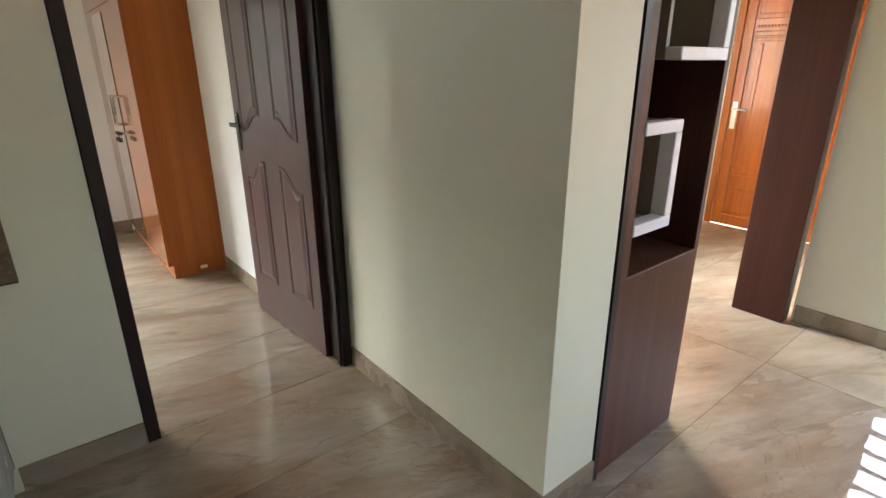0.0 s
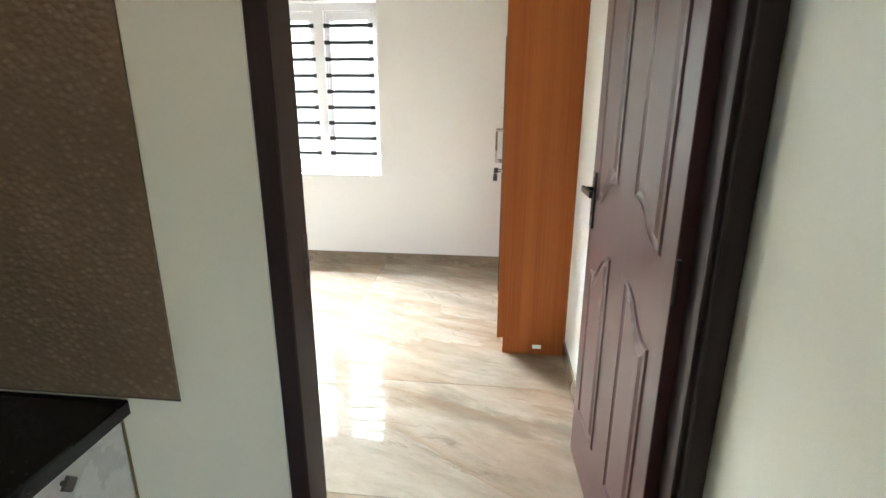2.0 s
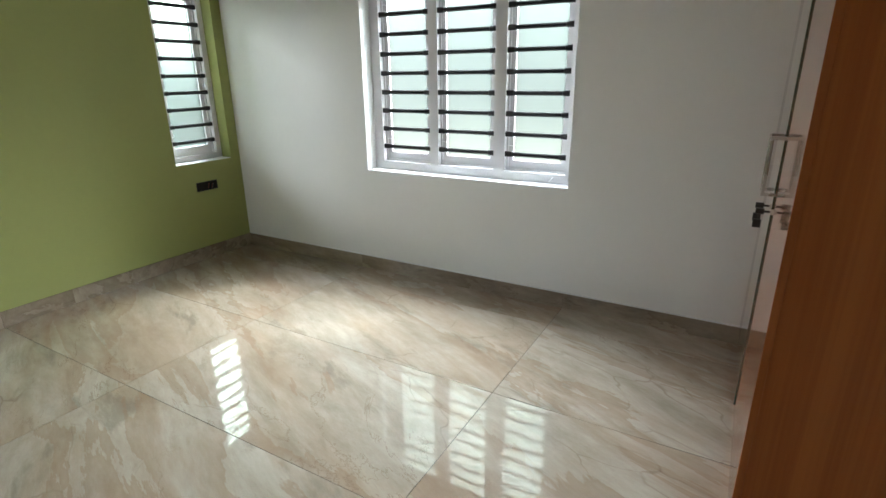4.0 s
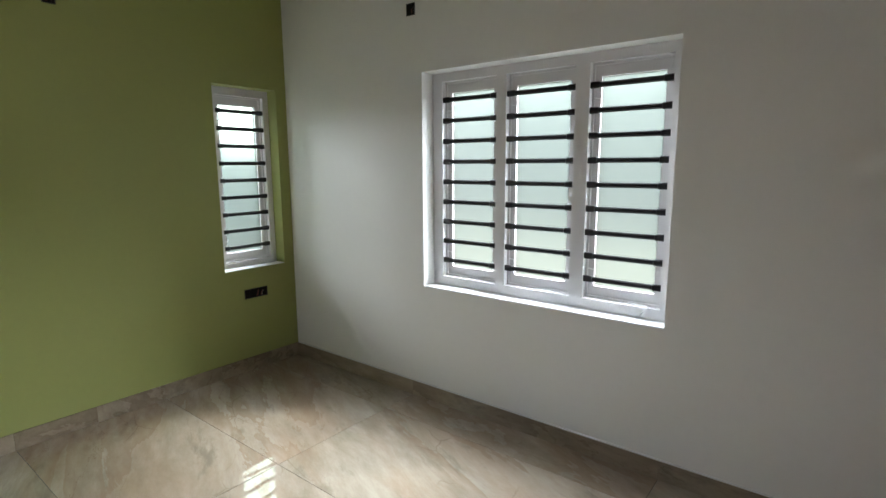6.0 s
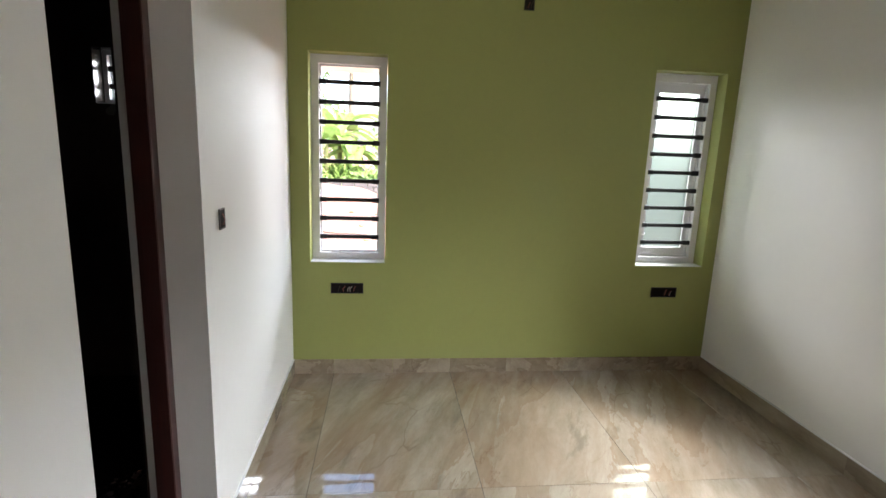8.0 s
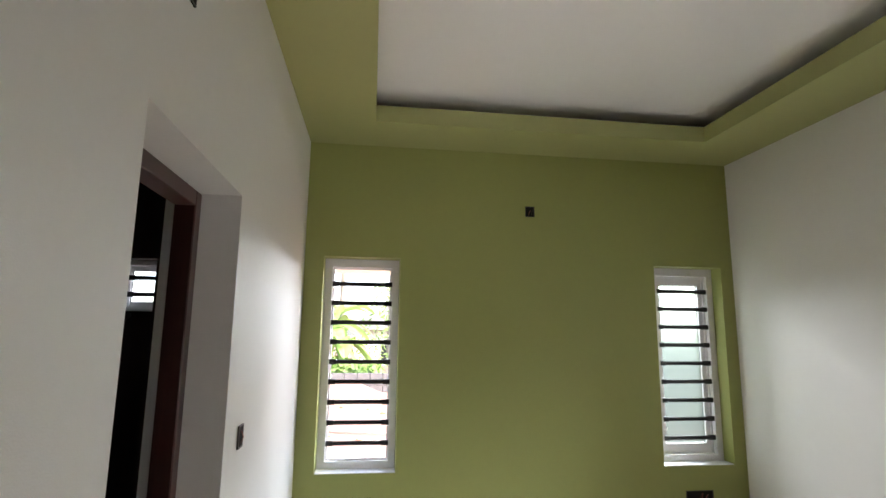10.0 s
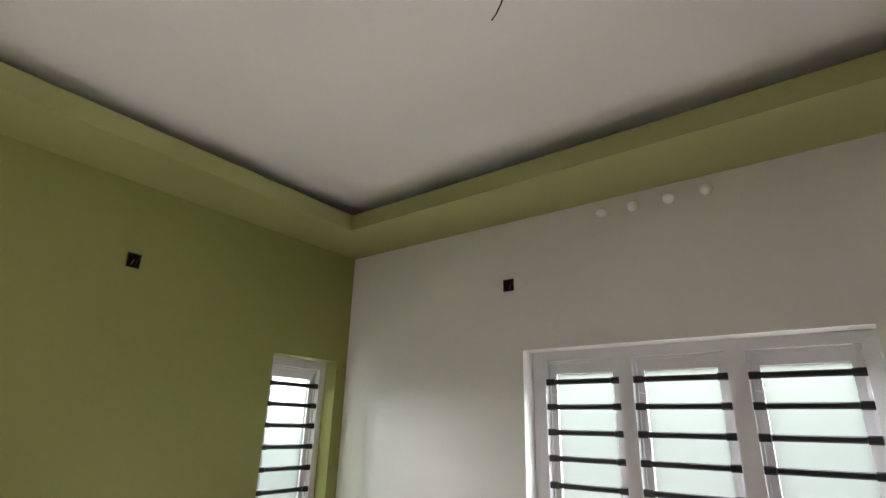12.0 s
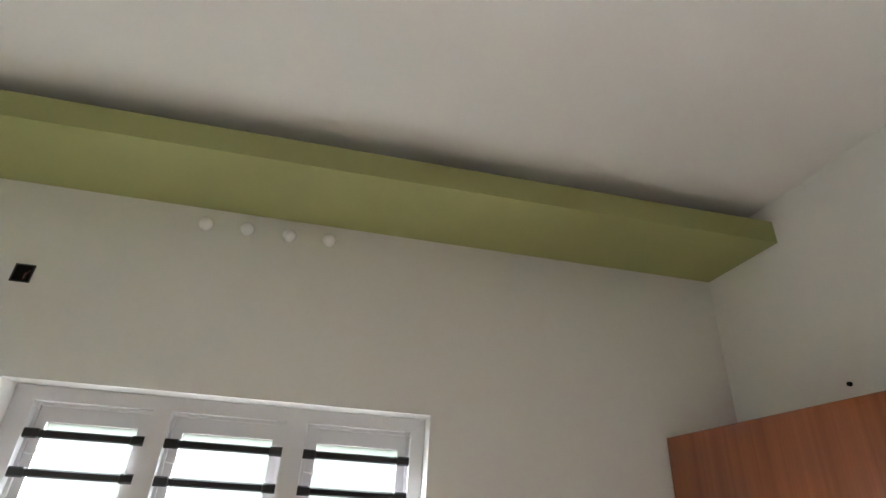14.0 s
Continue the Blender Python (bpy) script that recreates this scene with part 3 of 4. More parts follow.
for _x, _d in ((2.17, 0.0), (2.70, 0.05)):
    _b = bmesh.new()
    rod(_b, (_x - 0.06, WN + 0.135, 0.832), (_x + 0.05, WN + 0.115, 0.832), 0.004, 6)
    rod(_b, (_x + 0.05, WN + 0.115, 0.832), (_x + 0.06 - _d, WN + 0.098, 0.832 - _d), 0.004, 6)
    part("stay", _b, M_WHITEP, _w1, "white casement stay")
# the open casement of window_2, folded back against the outer wall
_b = boxes(((-0.263, 0.085, 0.85), (-0.235, 0.145, 2.03)), ((-0.263, -0.225, 0.85), (-0.235, -0.165, 2.03)), ((-0.263, -0.165, 0.85), (-0.235, 0.085, 0.92)), ((-0.263, -0.165, 1.96), (-0.235, 0.085, 2.03)))
_s = part("sash", _b, M_UPVC, _w2, "open white casement")
part("pane", boxes(((-0.252, -0.167, 0.918), (-0.247, 0.087, 1.962))), M_FROST, _s).visible_shadow = False
_b = bmesh.new()
rod(_b, (-0.12, 0.25, 0.832), (-0.13, 0.43, 0.838), 0.004, 6)
part("stay", _b, M_CHROME, _w2)
window("window_4", "small white bathroom window with black bars", BWIN, [(-1.085, -0.55)], "y", 0.0, -1, (0.30, 0.70), frost=M_CLEAR, rim=0.022)
window("window_5", "white barred hall window", HWIN, [(-3.25, -2.66), (-2.58, -1.965)], "y", 6.53, 1, [0.03 + 0.076 * k for k in range(13)], frost=M_CLEAR, opened=(0, 1), low=0.385)

# ---- bedroom door and frame ----
def door_frame(name, label, x0, x1, y0, y1, top, w, material, stop=0.03, deep=0.0):
    root = thing(name, label, "door frame", kind="structure")
    for a, c in ((x0, x0 + w), (x1 - w, x1)):
        bm = soften(boxes(((a, y0, 0), (c, y1 if a == x0 else y1 + deep, top))), 0.003)
        j = part("jamb", bm, material, root)
        if a == x0:
            continue
        bm = soften(boxes(((a, y0 + 0.018, 0), (a - 0.012, y0 + 0.018 + stop, top - w))), 0.002)
        part("stop", bm, material, j)
    part("head", soften(boxes(((x0 + w, y0, top - w), (x1 - w, y1, top))), 0.003), material, root)
    return root


_fr = door_frame("door_frame_1", "dark brown wooden frame of the bedroom door", 3.390, 4.306, HY - 0.008, -0.20, 2.098, 0.046, M_FRAME, deep=0.0215)
_b = boxes(((3.4362, -0.230, 1.017), (3.4382, -0.206, 1.034)), ((3.4362, -0.230, 1.120), (3.4382, -0.206, 1.137)), ((3.4362, -0.230, 1.034), (3.4382, -0.226, 1.120)), ((3.4362, -0.210, 1.034), (3.4382, -0.206, 1.120)), ((3.4362, -0.226, 1.072), (3.4382, -0.210, 1.082)))
part("strike_plate", _b, M_DULL, _fr, "worn steel strike plate")
# Black plates in the two openings stand for the dark of the holes.
for _z in (1.034, 1.082):
    part("strike_hole_shade", boxes(((3.4360, -0.226, _z), (3.4367, -0.210, _z + 0.038))), M_BLACK, _fr)

LEAF_W, LEAF_T = 0.802, 0.035
leaf = thing("door_1", "dark chocolate panelled bedroom door standing open", "door", kind="structure")
LEAF_POSE = Matrix.Translation((4.229, -0.178, 0.0)) @ Matrix.Rotation(math.atan2(0.046, 0.786), 4, "Z")


def leaf_place(bm):
    """Leaf coordinates: u from hinge to free edge, face depth (out of the visible face), z."""
    for v in bm.verts:
        u, d, z = v.co
        v.co = LEAF_POSE @ Vector((-d, u, z))
    return bm


part("slab", leaf_place(soften(boxes(((0, -LEAF_T, 0.010), (LEAF_W, 0, 2.04))), 0.002)), M_DOOR, leaf)


def moulded_panel(u0, u1, low, high):
    """A pressed panel: a rounded moulding round a slightly raised field. low, high: heights along u in 0..1."""
    bm = bmesh.new()
    n = 14
    rings = []
    for inset, d in ((0.0, -0.001), (0.006, 0.005), (0.012, 0.006), (0.018, 0.002), (0.026, -0.0005), (0.034, 0.001), (0.046, 0.006), (0.054, 0.0065)):
        ring = []
        for k in range(n + 1):
            s = k / n
            ring.append((u0 + inset + (u1 - u0 - 2 * inset) * s, d, low(s) + inset))
        for k in range(n + 1):
            s = 1 - k / n
            ring.append((u0 + inset + (u1 - u0 - 2 * inset) * s, d, high(s) - inset))
        rings.append([bm.verts.new(p) for p in ring])
    m = len(rings[0])
    for a, c in zip(rings, rings[1:]):
        for k in range(m):
            bm.faces.new((a[k], a[(k + 1) % m], c[(k + 1) % m], c[k]))
    last = rings[-1]
    for k in range(n):
        bm.faces.new((last[k], last[k + 1], last[m - 2 - k], last[m - 1 - k]))
    return bm


def ogee(a, c):
    """An S-curve from height a to c."""
    return lambda s: a + (c - a) * (s - 0.16 * math.sin(2 * math.pi * s))


for _u0, _u1, _in in ((0.084, 0.316, 1), (0.478, 0.716, 0)):
    _lt = ogee(0.845, 0.945) if _in else ogee(0.945, 0.835)
    _ub = ogee(1.075, 1.165) if _in else ogee(1.170, 1.075)
    part("panel", leaf_place(moulded_panel(_u0, _u1, lambda s: 0.245, _lt)), M_DOOR, leaf)
    part("panel", leaf_place(moulded_panel(_u0, _u1, _ub, lambda s: 1.90)), M_DOOR, leaf)
_b = soften(boxes(((0.740, 0, 0.972), (0.778, 0.007, 1.172))), 0.003)
_p = part("handle_plate", leaf_place(_b), M_BRONZE, leaf, "black bronze lock plate")
_b = bmesh.new()
rod(_b, (0.759, 0.004, 1.112), (0.759, 0.044, 1.112), 0.009, 12)
box(_b, (0.640, 0.034, 1.101), (0.770, 0.046, 1.123))
part("lever", leaf_place(soften(_b, 0.003)), M_BRONZE, _p, "bronze lever handle")
_b = bmesh.new()
for _z in (0.984, 1.160):
    rod(_b, (0.759, 0.006, _z), (0.759, 0.0085, _z), 0.005, 8)
rod(_b, (0.759, 0.006, 1.024), (0.759, 0.009, 1.024), 0.008, 10)
part("screw", leaf_place(_b), M_CHROME, _p)
_b = boxes(((LEAF_W, -0.026, 0.985), (LEAF_W + 0.002, -0.008, 1.165)), ((LEAF_W, -0.024, 1.085), (LEAF_W + 0.010, -0.010, 1.110)))
part("lock_faceplate", leaf_place(_b), M_CHROME, leaf, "steel lock faceplate")
_b = bmesh.new()
for _z in (0.25, 1.0, 1.78):
    rod(_b, (-0.006, -0.004, _z), (-0.006, -0.004, _z + 0.1), 0.006, 8)
part("hinge", leaf_place(_b), M_BRONZE, leaf)

_fb = door_frame("door_frame_2", "red-brown wooden frame of the dark bathroom", BATHD[0] + 0.002, BATHD[1] - 0.002, -0.190, -0.125, BATHD[3] - 0.002, 0.05, M_FRAME2)

# ---- wardrobe ----
ward = thing("wardrobe", "tall orange-brown laminate wardrobe with mirror door, against the wall", "wardrobe", at=(3.9, 1.435, 0))


def at_ward(bm):
    bmesh.ops.translate(bm, verts=bm.verts, vec=(-3.9, -1.435, 0))
    return bm


WF = 3.861
for _n, _a, _c in (("side_panel", (WF + 0.020, 1.435, 0.100), (WE - 0.002, 1.453, 2.098)), ("side_panel", (WF + 0.020, 2.935, 0.100), (WE - 0.002, 2.953, 2.098)), ("top_panel", (WF + 0.020, 1.4535, 2.080), (WE - 0.002, 2.9345, 2.098)), ("bottom_panel", (WF + 0.020, 1.4535, 0.101), (WE - 0.002, 2.9345, 0.118)), ("back_panel", (WE - 0.012, 1.4535, 0.1185), (WE - 0.002, 2.9345, 2.0795))):
    part(_n, at_ward(soften(boxes((_a, _c)), 0.001)), M_WARD, ward)
part("plinth", at_ward(boxes(((3.895, 1.443, 0), (WE - 0.002, 2.951, 0.100)))), M_WARD, ward)
part("edge_band", at_ward(soften(boxes(((WF, 1.4335, 0.098), (WF + 0.020, 1.4365, 2.100))), 0.001)), M_WARD, ward)
for _y0, _y1, _h, _mirror in ((1.437, 2.122, 2.075, False), (2.126, 2.951, 2.175, True)):
    d = part("wardrobe_door", at_ward(soften(boxes(((WF, _y0, 0.100), (WF + 0.0185, _y1, 1.796))), 0.0015)), M_WARDF, ward, "glossy brown laminate door")
    if _mirror:
        part("mirror", at_ward(boxes(((WF - 0.0055, _y0 + 0.006, 0.112), (WF - 0.0045, _y0 + 0.46, 1.76)))), M_MIRROR, d, "tall frameless mirror")
        part("mirror_edge", at_ward(boxes(((WF - 0.0045, _y0 + 0.006, 0.112), (WF - 0.0002, _y0 + 0.46, 1.76)))), M_GEDGE, d)
    _b = bmesh.new()
    for _z in (1.010, 1.205):
        box(_b, (WF - 0.050, _h - 0.006, _z - 0.006), (WF - 0.0003 - (0.006 if _mirror else 0), _h + 0.006, _z + 0.006))
    box(_b, (WF - 0.050, _h - 0.007, 1.004), (WF - 0.038, _h + 0.007, 1.211))
    part("handle", at_ward(soften(_b, 0.0015)), M_CHROME, d, "brushed steel bar handle")
    _b = bmesh.new()
    rod(_b, (WF - 0.0003, _h, 0.948), (WF - 0.010, _h, 0.948), 0.010, 12)
    part("lock", at_ward(_b), M_CHROME, d)
    _b = bmesh.new()
    box(_b, (WF - 0.030, _h - 0.0015, 0.944), (WF - 0.010, _h + 0.0015, 0.952))
    rod(_b, (WF - 0.055, _h, 0.948), (WF - 0.028, _h, 0.948), 0.011, 10)
    rod(_b, (WF - 0.046, _h, 0.945), (WF - 0.044, _h + 0.004, 0.915), 0.002, 6)
    box(_b, (WF - 0.058, _h - 0.004, 0.888), (WF - 0.032, _h + 0.004, 0.918))
    part("key", at_ward(soften(_b, 0.001)), M_BLACK, d, "black-headed key with spare hanging")
part("loft_panel", at_ward(soften(boxes(((WF, 1.437, 1.800), (WF + 0.0185, 2.951, 2.096))), 0.0015)), M_WARDF, ward, "glossy brown laminate loft front")
part("sticker", at_ward(soften(boxes(((4.064, 1.4405, 0.036), (4.112, 1.4435, 0.060))), 0.001)), M_WHITEP, ward, "small white sticker")

# ---- display unit in the wide opening ----
unit = thing("display_unit", "dark wood partition display unit with white film-covered niches", "display unit", at=(4.856, -1.374, 0))


def at_unit(bm):
    bmesh.ops.translate(bm, verts=bm.verts, vec=(-4.85, 1.4, 0))
    return bm


part("base_cabinet", at_unit(soften(boxes(((4.60, -1.552, 0.0), (5.12, -1.26, 0.765))), 0.003)), M_WENGL, unit, "brown walnut veneer base")
part("side_panel", at_unit(boxes(((4.574, -1.562, 0.0), (4.600, -1.25, 2.30)))), M_FRAME, unit)
part("post", at_unit(boxes(((4.600, -1.55, 0.766), (4.660, -1.50, 2.30)))), M_WENGL, unit)
part("back_panel", at_unit(boxes(((4.661, -1.30, 0.766), (5.12, -1.275, 2.30)))), M_WENGE, unit)
part("side_panel", at_unit(boxes(((5.092, -1.552, 0.766), (5.118, -1.301, 2.30)))), M_WENGE, unit)
part("divider", at_unit(boxes(((4.80, -1.45, 0.766), (4.825, -1.301, 2.30)))), M_WENGE, unit)


def niche(x0, x1, z0, z1, label):
    r = part("niche", at_unit(boxes(((x0, -1.50, z0), (x1, -1.31, z0 + 0.018)), ((x0, -1.50, z1 - 0.018), (x1, -1.31, z1)), ((x0, -1.50, z0 + 0.018), (x0 + 0.018, -1.31, z1 - 0.018)), ((x1 - 0.018, -1.50, z0 + 0.018), (x1, -1.31, z1 - 0.018)), ((x0 + 0.018, -1.33, z0 + 0.018), (x1 - 0.018, -1.312, z1 - 0.018)))), M_NICHE, unit, label)
    w = 0.034
    _q = boxes(((x0 - 0.004, -1.556, z0 - 0.004), (x1 + 0.004, -1.503, z0 + w)), ((x0 - 0.004, -1.556, z1 - w), (x1 + 0.004, -1.503, z1 + 0.004)), ((x1 - w, -1.556, z0 + w), (x1 + 0.004, -1.503, z1 - w)))
    part("film_edge", at_unit(soften(_q, 0.003)), M_FILM, r, "crumpled white protective film")


niche(4.661, 4.865, 0.905, 1.245, "open box niche with film-covered rim")
niche(4.80, 5.088, 1.425, 1.80, "open box niche with film-covered rim")

# lining on the far side of the wide opening
structure("opening_lining", soften(boxes(((6.435, -1.490, 0), (6.528, -1.212, 2.30))), 0.003), M_WENGE, "dark wood veneer lining of the wide opening", "lining")

# ---- teak entrance door in the foyer ----
teak = thing("door_2", "polished orange teak entrance door with carved panels", "door", kind="structure")
TX = 8.17
for _y0, _y1 in ((-0.262, -0.202), (-1.228, -1.168)):
    part("jamb", soften(boxes(((TX - 0.004, _y0, 0), (TX + 0.09, _y1, 2.098))), 0.003), M_TEAK, teak)
part("head", boxes(((TX - 0.004, -1.168, 2.04), (TX + 0.09, -0.262, 2.098))), M_TEAK, teak)
part("slab", boxes(((TX + 0.02, -1.166, 0.005), (TX + 0.06, -0.264, 2.038))), M_TEAK, teak)
for _y0, _y1 in ((-0.345, -0.266), (-0.760, -0.680), (-1.164, -1.085)):
    part("stile", soften(boxes(((TX + 0.004, _y0, 0.006), (TX + 0.019, _y1, 2.036))), 0.004), M_TEAK, teak)
for _z0, _z1 in ((0.006, 0.10), (0.36, 0.47), (1.66, 1.76), (1.95, 2.036)):
    for _y0, _y1 in ((-0.680, -0.345), (-1.085, -0.760)):
        part("rail", soften(boxes(((TX + 0.004, _y0 + 0.001, _z0), (TX + 0.018, _y1 - 0.001, _z1))), 0.004), M_TEAK, teak)
for _y0, _y1 in ((-0.660, -0.365), (-1.065, -0.780)):
    for _z0, _z1 in ((0.13, 0.33), (0.50, 1.63), (1.79, 1.92)):
        part("panel", soften(boxes(((TX + 0.008, _y0, _z0), (TX + 0.0195, _y1, _z1))), 0.010), M_TEAK, teak)
    _m = (_y0 + _y1) / 2
    for _dy in (-0.085, 0.085):
        part("moulding", soften(boxes(((TX - 0.002, _m + _dy - 0.016, 0.56), (TX + 0.009, _m + _dy + 0.016, 1.57))), 0.005), M_TEAK, teak)
    for _z in (0.535, 1.60):
        part("moulding", soften(boxes(((TX - 0.002, _y0 + 0.01, _z - 0.016), (TX + 0.009, _y1 - 0.01, _z + 0.016))), 0.005), M_TEAK, teak)
    _b = bmesh.new()
    for _k in range(12):
        _w = (_y1 - _y0) / 12
        rod(_b, (TX + 0.004, _y0 + _w * (_k + 0.5), 1.70), (TX - 0.006, _y0 + _w * (_k + 0.5), 1.70), _w * 0.42, 8, _w * 0.25)
    part("bead_row", _b, M_TEAK, teak)
_p = part("handle_plate", soften(boxes(((TX - 0.002, -0.325, 0.87), (TX + 0.0035, -0.285, 1.10))), 0.002), M_CHROME, teak, "nickel lock plate")
_b = bmesh.new()
rod(_b, (TX, -0.305, 1.04), (TX - 0.05, -0.305, 1.04), 0.009)
rod(_b, (TX - 0.05, -0.300, 1.04), (TX - 0.05, -0.42, 1.035), 0.008)
part("lever", _b, M_CHROME, _p)

# ---- kitchen counter beside the bedroom door ----
counter = thing("kitchen_cabinet", "white marble-look kitchen base cabinet with small knobs", "kitchen cabinet", at=(2.7, -1.2, 0))


def at_counter(bm):
    bmesh.ops.translate(bm, verts=bm.verts, vec=(-2.7, 1.2, 0))
    return bm


part("body", at_counter(boxes(((2.462, -2.10, 0.10), (2.970, HY - 0.006, 0.714)))), M_CABW, counter)
part("plinth", at_counter(boxes(((2.462, -2.10, 0.0), (2.93, HY - 0.006, 0.10)))), M_CABW, counter)
for _y0, _y1, _k in ((-0.692, -0.310, -0.486), (-1.074, -0.696, -0.868), (-1.456, -1.078, -1.25), (-1.838, -1.460, -1.632)):
    d = part("cabinet_door", at_counter(soften(boxes(((2.9705, _y0, 0.105), (2.990, _y1, 0.710))), 0.0015)), M_CABW, counter)
    _b = bmesh.new()
    rod(_b, (2.9895, _k, 0.672), (3.004, _k, 0.672), 0.006, 10)
    rod(_b, (3.004, _k, 0.672), (3.012, _k, 0.672), 0.022, 4, 0.018)
    part("knob", at_counter(soften(_b, 0.0015)), M_DULL, d, "small diamond-shaped dull steel knob")
part("end_seam", at_counter(boxes(((2.9905, HY - 0.0095, 0.105), (2.9935, HY - 0.0045, 0.712)))), M_STAIN, counter, "stained brown glue seam")
tagged(part("worktop", soften(boxes(((2.462, -2.12, 0.715), (3.020, HY - 0.006, 0.755))), 0.004), M_GRAN), "black polished granite worktop on the kitchen cabinet", "worktop")

# ---- wall boxes and small fittings ----
def wall_box(u, z, w, h, side, label):
    """An empty switch box laid on the plaster: rim, a dark plate for the shaded recess and a few loose wires."""
    def P(a, d, q):
        return {"W": (d, a, q), "N": (a, WN - d, q), "S": (a, d, q)}[side]
    root = thing("switch_box", label, "switch box", at=P(u, 0, z))
    inv = Matrix.Translation(-Vector(P(u, 0, z)))

    def put(name, bm, material):
        bmesh.ops.transform(bm, matrix=inv, verts=bm.verts)
        return part(name, bm, material, root)
    a0, a1, z0, z1 = u - w / 2, u + w / 2, z - h / 2, z + h / 2
    put("back", boxes((P(a0, 0.0005, z0), P(a1, 0.003, z1))), M_DBOX)
    t = 0.004
    put("rim", boxes((P(a0, 0.003, z0), P(a1, 0.006, z0 + t)), (P(a0, 0.003, z1 - t), P(a1, 0.006, z1)), (P(a0, 0.003, z0 + t), P(a0 + t, 0.006, z1 - t)), (P(a1 - t, 0.003, z0 + t), P(a1, 0.006, z1 - t))), M_BLACK)
    rnd = random.Random(int(u * 1000 + z * 77))
    for k in range(max(2, int(w / 0.035))):
        p = u + (rnd.random() - 0.5) * w * 0.6
        bm = bmesh.new()
        mid = P(p + 0.012 * (rnd.random() - 0.5), 0.010, z - h * 0.05)
        rod(bm, P(p, 0.003, z - h * 0.32), mid, 0.0022, 6)
        rod(bm, mid, P(p + 0.012, 0.006, z + h * (0.1 + 0.2 * rnd.random())), 0.0022, 6)
        put("wire", bm, (M_WIRE, M_COPPER, M_PALEW)[k % 3])
    return root


wall_box(0.359, 0.606, 0.215, 0.072, "W", "long empty socket box with loose wires in green wall")
wall_box(2.598, 0.592, 0.190, 0.072, "W", "long empty socket box with loose wires in green wall")
wall_box(1.479, 2.450, 0.064, 0.072, "W", "small empty lamp box high in green wall")
wall_box(1.296, 2.473, 0.066, 0.070, "N", "small empty lamp box high above the window")
wall_box(2.200, 2.412, 0.064, 0.074, "S", "small empty lamp box high beside the bathroom door")
wall_box(1.415, 1.270, 0.062, 0.076, "S", "small open switch box with loose wire end")


def dome(x, z):
    bm = bmesh.new()
    bmesh.ops.create_uvsphere(bm, u_segments=20, v_segments=10, radius=0.030)
    for v in bm.verts:
        v.co.y = min(v.co.y, 0.0) * 1.1
    ob = part("round_plug", bm, M_WHITEP, None, "white round plastic plug on the wall", True)
    ob.location = (x, WN - 0.0005, z)
    tagged(ob, "", "wall plug", "row of plugs above the window")
    return ob


_d = dome(1.866, 2.785)
for _x, _z in ((2.030, 2.785), (2.202, 2.782), (2.370, 2.787)):
    copy_thing(_d, pose(_x, WN - 0.0005, _z))
_b = bmesh.new()
_pp = [Vector((2.083, 1.602, CEIL)), Vector((2.081, 1.602, 3.02)), Vector((2.066, 1.604, 2.99)), Vector((2.044, 1.612, 2.970)), Vector((2.022, 1.62, 2.962))]
for _a, _c in zip(_pp, _pp[1:]):
    rod(_b, _a, _c, 0.003, 6)
tagged(part("ceiling_wire", _b, M_BLACK), "short black loose wire end from the ceiling", "wire")
_b = bmesh.new()
rod(_b, (WE - 0.03, 2.393, 2.235), (WE - 0.046, 2.393, 2.235), 0.008, 8)
tagged(part("wall_plug_hole", _b, M_DBOX), "small dark screw plug in the white wall", "screw plug")

# ---- garden seen through the open casement ----
def banana(place, height, leaves, seed, group):
    rnd = random.Random(seed)
    root = thing("banana_plant", "tall banana plant with broad light green leaves", "banana plant", group, place)
    bm = bmesh.new()
    rod(bm, (0, 0, -0.02), (0.05, 0.03, height * 0.55), 0.11, 10, 0.07)
    part("stem", bm, M_STEM, root)
    for k in range(leaves):
        ang = 2 * math.pi * k / leaves + rnd.random()
        length, width = height * (0.55 + 0.25 * rnd.random()), 0.24 + 0.1 * rnd.random()
        rise = 0.9 - 0.7 * rnd.random()
        bm = bmesh.new()
        rows = []
        n = 8
        for i in range(n + 1):
            s = i / n
            r = length * s * (0.75 - 0.2 * rise)
            z = height * 0.53 + length * (rise * s - 0.75 * s * s * (0.5 + 0.6 * (1 - rise)))
            w = width * math.sin(math.pi * (0.06 + 0.9 * s)) ** 0.6 * (1 + 0.12 * rnd.random())
            c, sn = math.cos(ang), math.sin(ang)
            rows.append([bm.verts.new((r * c - q * w * sn, r * sn + q * w * c, z + (0.35 * w * (1 if abs(q) > 0.5 else 0)))) for q in (-1, 0, 1)])
        for a, c in zip(rows, rows[1:]):
            for j in range(2):
                bm.faces.new((a[j], a[j + 1], c[j + 1], c[j]))
        part("leaf", bm, M_LEAF, root)
    return root


for _k, (_x, _y, _h) in enumerate(((-15.5, -1.5, 3.2), (-16.2, -1.1, 3.6), (-17.0, -2.9, 3.8), (-15.8, -0.6, 2.6), (-17.5, 2.9, 3.5), (-18.5, -1.2, 4.2), (-16.5, -4.0, 3.2))):
    banana((_x, _y, -0.25), _h, 9, 40 + _k, "banana grove")
for _k, (_x, _y, _h) in enumerate(((1.2, 9.0, 3.0), (2.6, 9.6, 2.7), (4.2, 8.8, 3.1), (5.6, 10.4, 3.4), (-1.0, 10.2, 3.2))):
    banana((_x, _y, -0.25), _h, 8, 80 + _k, "banana plants behind the house")


